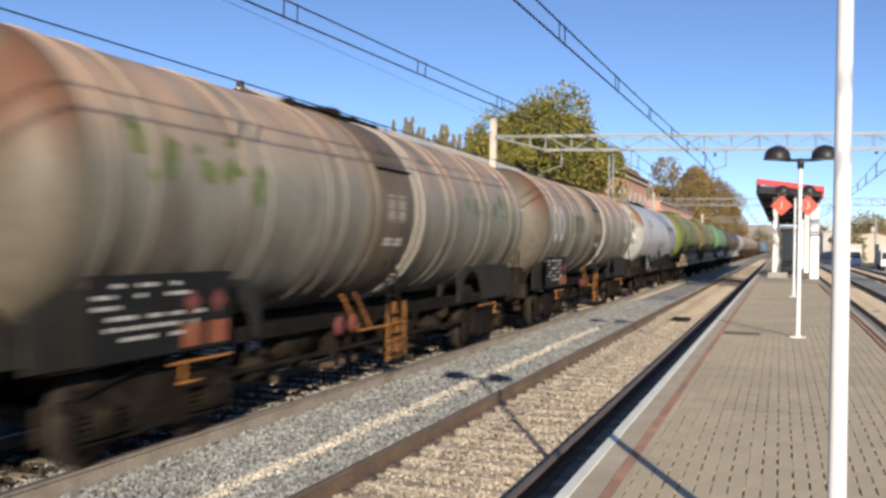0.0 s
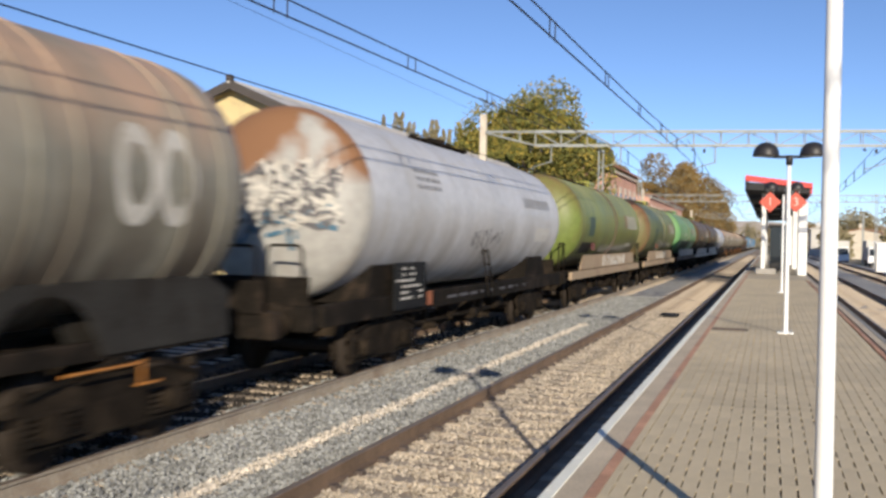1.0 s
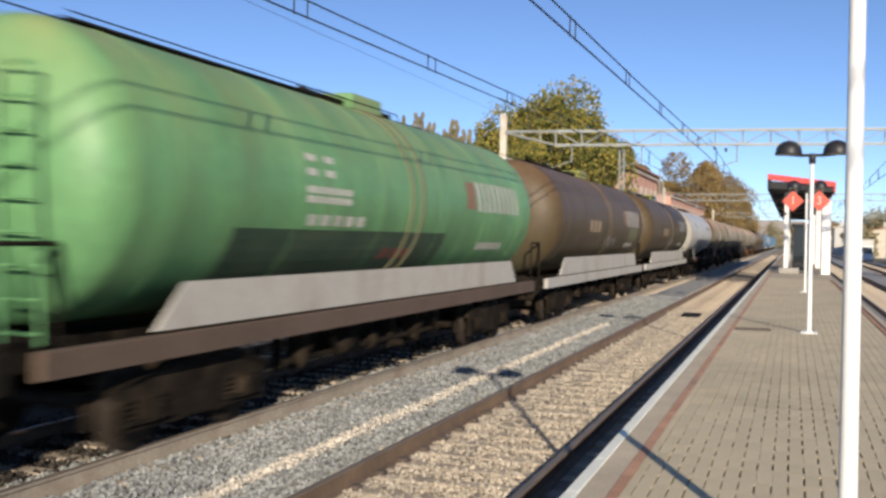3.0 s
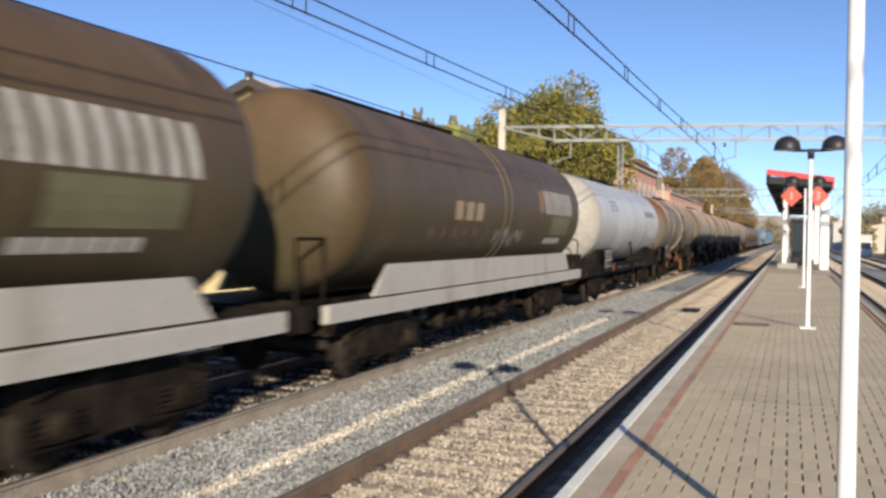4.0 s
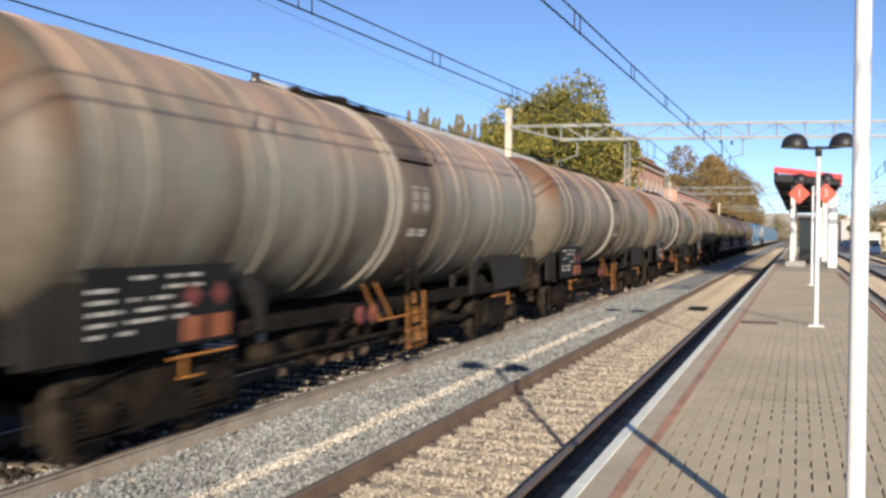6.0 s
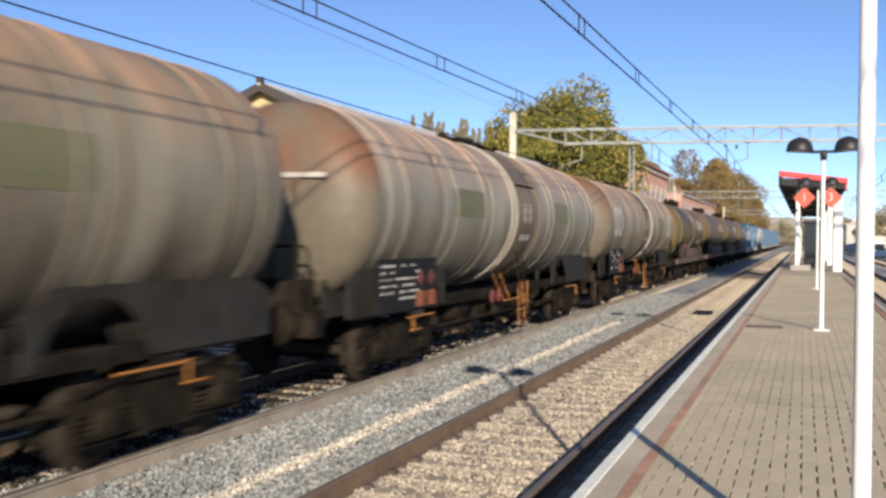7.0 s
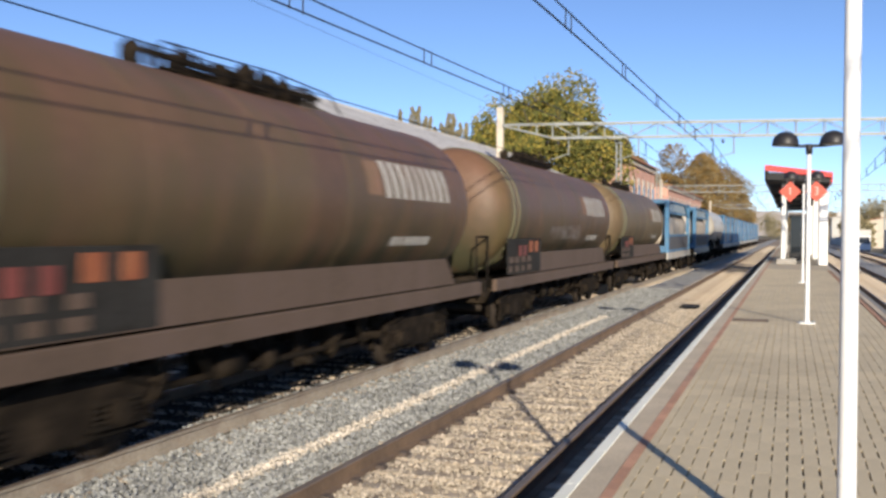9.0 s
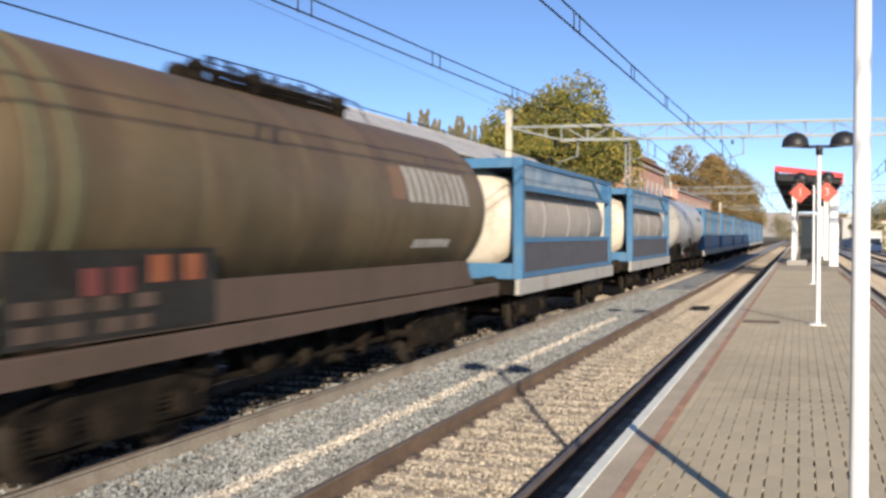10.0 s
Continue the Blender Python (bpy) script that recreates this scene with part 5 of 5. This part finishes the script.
        patch(w, "repaint", L / 2 - 3.2, L / 2 - 1.7, 2.15, 2.5, M["white_wall"], "freshly painted white patch")
        for k, (yb, wb, zb) in enumerate(((0.2, 0.25, 0.4), (0.9, 0.2, 0.4), (-1.5, 0.6, 0.5), (2.0, 0.5, 0.52), (-2.8, 0.3, 0.45))):
            gear(w, yb, wb, zb, 1.1, k)
            gear(w, yb + 0.3, 0.8, 0.3, 0.6, k + 1)
        part("brake_rod", Shape().tube((0.9, -3.4, 0.6), (0.9, 3.4, 0.6), 0.05, 6), M["dark_bogie"], w)
        ladder(w, 1.47, 0.0, 0.95, 3.5, 0.4, -0.4)
    else:
        beige = M[{"tank_brown": "skirt_pale", "tank_green": "skirt_pale", "tank_rust": "skirt_rust", "tank_ochre": "skirt_rust", "tank_dirt_olive": "skirt_rust"}.get(paint, "skirt_beige")]
        for sx in (-1, 1):
            a, b = (1.30, 1.36) if sx > 0 else (-1.36, -1.30)
            part("skirt", Shape().hull8([(a, -L / 2 + 1.0, 1.25), (b, -L / 2 + 1.0, 1.25), (b, L / 2 - 1.0, 1.25), (a, L / 2 - 1.0, 1.25),
                                         (a + 0.05 * sx, -L / 2 + 1.45, 1.72), (b + 0.0, -L / 2 + 1.45, 1.72), (b + 0.0, L / 2 - 1.45, 1.72), (a + 0.05 * sx, L / 2 - 1.45, 1.72)]), beige, w, "flat side skirt with sloped ends")
            part("side_sill", Shape().box(min(a, b) - 0.02, max(a, b) + 0.03, -half + 0.3, half - 0.3, 0.97, 1.215, 0.015), M["skirt_rust" if beige == M["skirt_rust"] or paint == "tank_green" else "skirt_pale" if beige == M["skirt_pale"] else "skirt_beige"], w, "grimy side sill")
        for a in (-0.42, -0.26, -0.09, 0.075, 0.24, 0.41):
            hoop(w, a * L, 0.03, 0.006, M[paint], "weld_seam")
        strap = M["strap_pale" if paint == "tank_ochre" else "skirt_rust" if paint == "tank_olive" else "ring_olive" if paint in ("tank_green", "tank_moss") else paint]
        if paint not in ("tank_rust", "tank_dirt_olive"):
            for e in (-0.2, 0.38 if paint == "tank_ochre" else 0.25):
                hoop(w, e, 0.14 if paint == "tank_ochre" else 0.10, 0.022, strap, label="strap round the tank")
        if paint not in BROWN:
            lid = M["tank_moss"] if paint == "tank_brown" else M[paint]
            part("hatch_box", Shape().box(-0.45, 0.5, -0.35, 0.85, TZ + TR - 0.06, TZ + TR + 0.18, 0.03), lid, w, "painted box over the hatch")
            wa = Shape().box(0.10, 0.38, y0 + 0.3, -0.4, TZ + TR - 0.01, TZ + TR + 0.015)
            for k in range(8):
                yk = y0 + 0.5 + k * (-1.0 - y0) / 7
                wa.box(0.3, 0.34, yk, yk + 0.04, TZ + TR - 0.12, TZ + TR)
            wa.line([(0.38, y0 + 0.3, TZ + TR + 0.07), (0.38, -0.4, TZ + TR + 0.07)], 0.010, 6)
            part("top_plank", wa, M["underframe"], w, "narrow steel walkway along the top")
        if paint in BROWN:
            hoop(w, y0 + 0.15, 0.12, 0.02, M["ring_olive"], label="olive ring")
            hoop(w, y0 + 0.55, 0.12, 0.02, M["ring_olive"], label="olive ring")
        # logo: a red square and white bars
        ly = L / 2 - 4.35
        patch(w, "logo_square", ly - 0.62, ly - 0.12, 2.74, 3.24, M["mark_faded"], "faded red-brown logo square")
        marks(w, "logo_mark", ly, ly + 2.95, 2.99, 0.56, M["mark_white"], 9, -0.1, 0.55, "white logo reduced to bars")
        marks(w, "marking", ly + 0.5, ly + 2.2, 2.05, 0.14, M["mark_white"], 6, 0, 0.8, "small pale bars")
        # end handrails and ladder
        for sx in (-1.0, 1.0):
            part("end_rail", Shape().line([(sx, -half + 0.1, 1.2), (sx, -half + 0.1, 2.1), (sx, -half + 0.9, 2.1), (sx, -half + 0.9, 1.2)], 0.025, 6), M["underframe"], w)
        if paint in ("tank_moss", "tank_green"):
            ladder(w, 0.75, -L / 2 - 0.12, 1.2, 3.7, 0.45, -0.1, "x", paint)
        if paint in BROWN:
            part("hazard_plate", Shape().box(1.372, 1.382, -L / 2 + 2.15, -L / 2 + 2.45, 1.74, 2.0, 0.004), M["mark_orange"], w, "faded orange plate")
            part("data_board", Shape().box(1.362, 1.372, -L / 2 + 0.3, -L / 2 + 3.25, 1.27, 2.06, 0.003), M["saddle_grey"], w, "dark grimy data board")
            for k in range(8):
                yb, zb = -L / 2 + 0.4 + (k // 2) * 0.5 + r.uniform(0, 0.1), 1.32 + 0.2 * (k % 2)
                part("data_plate", Shape().box(1.368, 1.380, yb, yb + r.uniform(0.2, 0.36), zb, zb + 0.13, 0.003), M["skirt_rust"], w, "small grimy data plate")
            part("hazard_plate", Shape().box(1.372, 1.382, -L / 2 + 2.68, -L / 2 + 2.98, 1.74, 2.0, 0.004), M["mark_orange"], w, "orange hazard plate")
            for e in (1.25, 1.65):
                part("hazard_plate", Shape().box(1.372, 1.382, -L / 2 + e, -L / 2 + e + 0.22, 1.66, 1.9, 0.004), M["mark_red"], w, "faded red plate")
        for k, (yb, wb, zb) in enumerate(((0.2, 0.2, 0.4), (1.2, 0.2, 0.35), (-1.6, 0.4, 0.45), (2.3, 0.7, 0.5), (-2.9, 0.25, 0.38), (-0.6, 0.15, 0.42))):
            gear(w, yb, wb, zb, 1.12, k + 1)
            gear(w, yb + 0.3, 0.8, 0.3, 0.6, k)
        for a in (-2.4, 1.6):
            part("brace", Shape().tube((1.2, a, 0.96), (1.0, a + 0.7, 0.42), 0.03, 6), M["underframe"], w)
        part("brake_rod", Shape().tube((0.95, -3.2, 0.55), (0.95, 3.2, 0.55), 0.045, 6), M["dark_bogie"], w)
    if kind != "skirt":
        for sg in (-1, 1):
            ye = sg * (half - 0.1)
            part("end_plate", Shape().box(-1.1, 1.1, min(ye, ye - sg * 0.05), max(ye, ye - sg * 0.05), 1.2, 1.62, 0.01), M["underframe"], w)
            for x0, x1 in ((-1.0, -0.45), (0.45, 1.0)):
                part("end_rail", Shape().line([(x0, ye, 1.2), (x0, ye, 1.98), (x0 + 0.06, ye, 2.06), (x1 - 0.06, ye, 2.06), (x1, ye, 1.98), (x1, ye, 1.2)], 0.022, 6), M["underframe"], w)
    if extra:
        extra(w, L)
    return w


def graffiti_front(w, L):
    r = random.Random(8)
    for colour, n, zlo, zhi in (("mark_dark", 60, 2.3, 3.15), ("mark_white", 60, 2.3, 3.25), ("mark_blue", 12, 2.1, 2.5)):
        s = Shape()
        for _ in range(n):
            x, z = r.uniform(-0.6, 1.15), r.uniform(zlo, zhi)
            a, l, q = r.uniform(0, 3.14), r.uniform(0.08, 0.22), r.uniform(0.02, 0.045)
            vs = []
            for u, v in ((-l, -q), (l, -q), (l, q), (-l, q)):
                px, pz = x + u * math.cos(a) - v * math.sin(a), z + u * math.sin(a) + v * math.cos(a)
                d = min(0.97, math.hypot(px, pz - TZ) / TR)
                vs.append((px, -L / 2 + 0.55 - 0.62 * (1 - d ** 2.35) ** 0.53 - 0.03, pz))
            s.add(vs, [(0, 1, 2, 3)])
        tagged(part("scrawl", s, M[colour], w, "spray-painted scrawl on the tank end"), kind="stuff")
    scrawl(w, -1.2, 1.0, 2.2, 0.45, M["mark_dark"], 12, w=0.025)


def graffiti_rings(w, L):
    for e in (L / 2 - 2.35, L / 2 - 1.7, -L / 2 + 1.3, -L / 2 + 1.95):
        s = Shape()
        n = 20
        vs = []
        for i in range(n):
            a = 2 * math.pi * i / n
            for q in (0.20, 0.33):
                z = 2.75 + q * 1.5 * math.sin(a)
                vs.append((on_side(0, z, 0.008), e + q * math.cos(a), z))
        s.add(vs, [(2 * i, 2 * i + 1, 2 * ((i + 1) % n) + 1, 2 * ((i + 1) % n)) for i in range(n)])
        part("scrawl", s, M["mark_white"], w, "pale spray-painted ring")


def graffiti_green(w, L):
    scrawl(w, L / 2 - 4.6, L / 2 - 1.4, 2.95, 0.6, M["mark_green"], 61, w=0.07)
    scrawl(w, -L / 2 + 1.2, -L / 2 + 3.6, 3.0, 0.7, M["mark_green"], 62, w=0.09)


def graffiti_moss(w, L):
    scrawl(w, -2.6, 3.0, 2.08, 0.5, M["mark_white"], 31, w=0.028)
    scrawl(w, -2.4, 3.2, 2.0, 0.36, M["mark_worn"], 32, w=0.045)
    skirt_strokes(w, -2.4, 2.4, 79, M["skirt_pale"])
    patch(w, "faded_panel", -4.2, -3.2, 1.9, 2.9, M["panel_teal"], "dark teal painted panel")
    part("hazard_plate", Shape().box(1.37, 1.40, -2.95, -2.55, 1.85, 2.1, 0.004), M["mark_orange"], w, "orange hazard plate")


def graffiti_skirt(w, L):
    patch(w, "faded_panel", -5.7, -4.7, 2.35, 3.0, M["panel_teal"], "dull teal painted panel")
    patch(w, "grimy_panel", -6.3, -4.2, 1.78, 2.14, M["saddle_grey"], "dark grimy data panel")
    for e in (-5.0, -4.6):
        part("hazard_plate", Shape().box(1.44, 1.452, e, e + 0.26, 1.88, 2.12, 0.004), M["mark_red"], w, "faded red plate")
    scrawl(w, -2.4, 4.2, 1.93, 0.3, M["skirt_pale"], 78, w=0.05)
    skirt_strokes(w, -2.2, 3.6, 77, M["mark_white"])


def skirt_strokes(w, y0, y1, seed, material):
    """Broad slanting strokes sprayed on the flat skirt."""
    s = Shape()
    r = random.Random(seed)
    y = y0
    while y < y1:
        d = r.uniform(-0.28, 0.28)
        s.hull8([(1.362, y, 1.29), (1.375, y, 1.29), (1.375, y + 0.16, 1.29), (1.362, y + 0.16, 1.29), (1.362, y + d, 1.66), (1.375, y + d, 1.66), (1.375, y + d + 0.16, 1.66), (1.362, y + d + 0.16, 1.66)])
        if r.random() < 0.6:
            zb = r.choice((1.30, 1.42, 1.55))
            s.box(1.362, 1.374, y, y + r.uniform(0.25, 0.5), zb, zb + 0.11)
        y += r.uniform(0.24, 0.62)
    part("scrawl", s, material, w, "pale spray-painted scrawl on the skirt")


def panel_green(w, L):
    patch(w, "faded_panel", -5.2, 1.6, 1.62, 2.28, M["panel_deep_green"], "dark green painted-over panel")
    for zz, n in ((3.18, 2), (3.0, 2), (2.78, 5), (2.66, 5)):
        marks(w, "marking", -3.7, -2.4 if n == 5 else -2.7, zz, 0.09, M["mark_white"], n, 0, 0.5 if n == 2 else 0.8)
    marks(w, "scrawl", -0.9, 0.3, 1.95, 0.16, M["mark_red"], 3, 0.1, 0.6, "red spray-painted marks")
    marks(w, "marking", -3.6, -1.8, 2.4, 0.14, M["mark_white"], 5, 0, 0.6)


def scrawl_brown(w, L):
    scrawl(w, -0.6, 1.6, 2.12, 0.42, M["panel_grey"], 41, w=0.03)
    marks(w, "marking", -3.4, -1.6, 2.62, 0.34, M["skirt_beige"], 3, 0, 0.7, "pale faded plates")
    marks(w, "marking", -4.6, -1.7, 2.22, 0.2, M["skirt_rust"], 5, 0, 0.75, "dull faded plates")
    patch(w, "faded_panel", L / 2 - 3.6, L / 2 - 1.7, 2.2, 2.66, M["ring_olive"], "faded olive panel")


def scrawl_rust(w, L):
    scrawl(w, -2.0, 1.6, 2.2, 0.42, M["panel_grey"], 43, w=0.025)


def ring_grey(w, L):
    graffiti_rings(w, L)


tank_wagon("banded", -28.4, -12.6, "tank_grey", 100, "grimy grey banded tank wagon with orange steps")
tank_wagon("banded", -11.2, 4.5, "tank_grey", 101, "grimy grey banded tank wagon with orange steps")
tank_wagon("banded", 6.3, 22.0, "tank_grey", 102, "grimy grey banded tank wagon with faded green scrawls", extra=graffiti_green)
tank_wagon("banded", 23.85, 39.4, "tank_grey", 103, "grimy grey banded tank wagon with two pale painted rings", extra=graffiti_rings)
tank_wagon("plain", 42.15, 56.65, "tank_white", 104, "pale grey-white tank wagon with a rusty scrawled end", extra=graffiti_front)
tank_wagon("skirt", 59.3, 74.2, "tank_olive", 105, "olive-green tank wagon with a beige scrawled skirt", extra=graffiti_skirt)
tank_wagon("skirt", 77.5, 92.0, "tank_moss", 106, "mossy green tank wagon with pale scrawls and beige skirt", extra=graffiti_moss)
tank_wagon("skirt", 95.0, 109.9, "tank_green", 107, "bright green tank wagon with a pale skirt", extra=panel_green)
tank_wagon("skirt", 112.3, 127.4, "tank_brown", 108, "dark brown tank wagon with a pale skirt", extra=scrawl_brown)
tank_wagon("skirt", 129.6, 144.8, "tank_brown", 109, "dark brown tank wagon with a pale skirt", extra=scrawl_brown)
tank_wagon("plain", 147.4, 162.2, "tank_white", 110, "pale grey-white tank wagon with dark underframe")
for i, (s0, s1) in enumerate(((164.5, 180.2), (182.4, 198.2), (200.0, 216.0), (217.8, 233.7), (235.5, 251.55))):
    tank_wagon("banded", s0, s1, "tank_tan" if i % 2 == 0 else "tank_grey", 111 + i, "dusty tan banded tank wagon with orange steps" if i % 2 == 0 else "grimy grey banded tank wagon with orange steps", extra=ring_grey if i == 4 else None)
for i, (s0, s1, p) in enumerate(((254.2, 266.95, "tank_ochre"), (269.2, 282.25, "tank_rust"), (284.4, 297.5, "tank_rust"), (299.4, 312.2, "tank_dirt_olive"))):
    tank_wagon("skirt", s0, s1, p, 120 + i, "rust-brown tank wagon with olive rings and a brown skirt" if p != "tank_dirt_olive" else "olive-brown tank wagon with a brown skirt", extra=scrawl_rust if i == 2 else None)


def container_wagon(s0, s1, style, label):
    mid, L = (s0 + s1) / 2, s1 - s0
    w = thing("container_wagon", label, "flat wagon", "wagons of the train")
    WAGONS.append((w, mid))
    half = L / 2 + 0.5
    bogie(w, -L / 2 + 1.6)
    bogie(w, L / 2 - 1.6)
    ends(w, half)
    part("deck", Shape().box(-1.25, 1.25, -half, half, 1.02, 1.16, 0.02), M["underframe"], w)
    part("side_sill", Shape().box(1.24, 1.34, -half + 0.1, half - 0.1, 0.86, 1.2, 0.02), M["skirt_pale"], w, "pale side sill")
    part("side_sill", Shape().box(-1.34, -1.24, -half + 0.1, half - 0.1, 0.86, 1.2, 0.02), M["skirt_pale"], w, "pale side sill")
    c = part("container", Shape().box(-1.2, 1.2, -L / 2 + 0.1, L / 2 - 0.1, 1.18, 1.32, 0.02), M["blue_frame"], w, "blue steel container frame")
    a, b, z0, z1 = -L / 2, L / 2, 1.2, 3.93
    for yy in (a, b):
        for sx in (-1.22, 1.22):
            part("corner_post", Shape().box(sx - 0.11, sx + 0.11, yy - 0.11, yy + 0.11, z0, z1, 0.02), M["blue_frame"], c)
        part("end_beam", Shape().box(-1.11, 1.11, yy - 0.08, yy + 0.08, z1 - 0.22, z1, 0.02), M["blue_frame"], c)
        part("end_beam", Shape().box(-1.11, 1.11, yy - 0.08, yy + 0.08, z0, z0 + 0.35, 0.02), M["blue_frame"], c)
    for sx in (-1.25, 1.25):
        for zz in (z0 + 0.02, 2.02, 3.2, z1 - 0.14):
            part("side_rail", Shape().box(sx - 0.05, sx + 0.05, a + 0.11, b - 0.11, zz, zz + 0.12, 0.01), M["blue_frame"], c)
        if style == "solid":
            n = max(2, int(L / 2.4))
            for i in range(n):
                p, q = a + 0.15 + (L - 0.3) * i / n, a + 0.15 + (L - 0.3) * (i + 1) / n - 0.12
                part("side_panel", Shape().box(sx - 0.02, sx + 0.02, p, q, z0 + 0.2, z1 - 0.16), M["blue_panel"] if i % 3 != 1 else M["panel_grey"], c, "corrugated blue panel" if i % 3 != 1 else "grey panel")
        else:
            part("side_panel", Shape().box(sx - 0.02, sx + 0.02, a + 0.15, b - 1.5, 3.33, z1 - 0.16), M["tarp_pale"], c, "pale weathered tarpaulin panel")
            part("side_panel", Shape().box(sx - 0.02, sx + 0.02, b - 1.45, b - 0.15, 3.33, z1 - 0.16), M["blue_panel"], c, "weathered blue panel")
            part("brace", Shape().tube((sx * 1.03, b - 3.0, 3.85), (sx * 1.03, b - 1.5, 3.33), 0.05, 6), M["blue_frame"], c)
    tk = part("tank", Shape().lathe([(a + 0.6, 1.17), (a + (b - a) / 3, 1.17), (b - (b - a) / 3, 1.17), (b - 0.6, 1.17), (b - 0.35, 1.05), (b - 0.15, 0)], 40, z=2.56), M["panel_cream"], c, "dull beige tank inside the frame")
    # sunlight painted in: this end is a lighter cream than the barrel
    part("tank_end", Shape().lathe([(a + 0.15, 0), (a + 0.18, 0.5), (a + 0.27, 0.9), (a + 0.4, 1.08), (a + 0.6, 1.17)], 40, z=2.56), M["cream_sunlit"], tk, "cream tank end, painted brighter as if sunlit")
    for k in (0.25, 0.5, 0.75):
        part("band", Shape().lathe([(-0.06, 1.16), (-0.06, 1.19), (0.06, 1.19), (0.06, 1.16)], 40, y=a + (b - a) * k, z=2.56), M["panel_grey"], tk)
    for sx in (-1.25, 1.25):
        if style != "solid":
            part("skid_plate", Shape().box(sx - 0.03, sx + 0.03, a + 0.2, b - 0.2, 1.34, 2.02, 0.01), M["mark_dark"], c, "dark lower side plate")
    part("hazard_plate", Shape().box(-0.75, -0.35, a + 0.10, a + 0.16, 2.7, 3.0), M["mark_orange"], c, "orange plate")
    part("top_sheet", Shape().box(-1.2, 1.2, a + 0.1, b - 0.1, z1 - 0.05, z1 - 0.01), M["blue_frame"], c)
    return w


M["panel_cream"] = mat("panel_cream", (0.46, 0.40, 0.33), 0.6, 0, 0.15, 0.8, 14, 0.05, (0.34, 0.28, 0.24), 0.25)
container_wagon(314.8, 325.4, "open", "flat wagon carrying a blue-framed container with a cream tank")
container_wagon(329.8, 340.2, "open", "flat wagon carrying a blue-framed container with a cream tank")
tank_wagon("plain", 343.0, 356.2, "tank_white", 140, "pale grey-white tank wagon among blue containers")
for i in range(7):
    container_wagon(358.4 + i * 15.2, 371.6 + i * 15.2, "solid", "flat wagon carrying a blue panelled container")

# ---------------------------------------------------------------- paving blocks
def paver_rows():
    near, red = Shape(), Shape()
    ones = []
    for g in (0.013, 0.009, 0.002):
        one = Shape()
        paver_shape(one, 0, 0, 0.1025, 0.34, 0, g)
        ones.append(one.mesh("paving_block", M["paver_one"]))
    px, py = 0.1035, 0.34
    cols = int((1.59 + 0.922) / px)
    y, count = -4.0, 0
    while y < 45.8:
        for i in range(cols):
            x = -0.922 + px * (i + 0.5)
            if i == 0:
                paver_shape(near, -0.9545, y, 0.064, 0.34, PZ, 0.009)
            yy = y + 0.03 * (i % 3)
            k = RNG.choices((0, 1, 2), (0.62, 0.25, 0.13))[0]
            z = PZ + RNG.uniform(-0.0003, 0.0003)
            if 5.6 < yy < 9.9 and count < 300:
                part("paving_block", ones[k], None, platform, at=pose(x, yy, z))
                count += 1
            else:
                paver_shape(near, x, yy, 0.1025, 0.34, z, (0.013, 0.009, 0.002)[k])
        y += py
    y = -4.0
    while y < 45.8:
        for x in (-1.0255, 1.63):
            paver_shape(red, x, y, 0.074, 0.2, PZ + RNG.uniform(0.0010, 0.0016), 0.003)
        y += 0.2015
    tagged(part("block_paving", near, M["paver"], platform, "small grey-tan paving blocks with dark joints"), kind="stuff")
    tagged(part("red_strip", red, M["paver_red"], platform, "dull red warning strip of blocks"), kind="stuff")


paver_rows()


def motions():
    """The train runs past at a steady speed, towards the camera."""
    for w, mid in WAGONS:
        walk(w, [(0.0, pose(TX, mid, 0)), (5.0, pose(TX, mid - SPEED * 5, 0)), (10.0, pose(TX, mid - SPEED * 10, 0))])


motions()
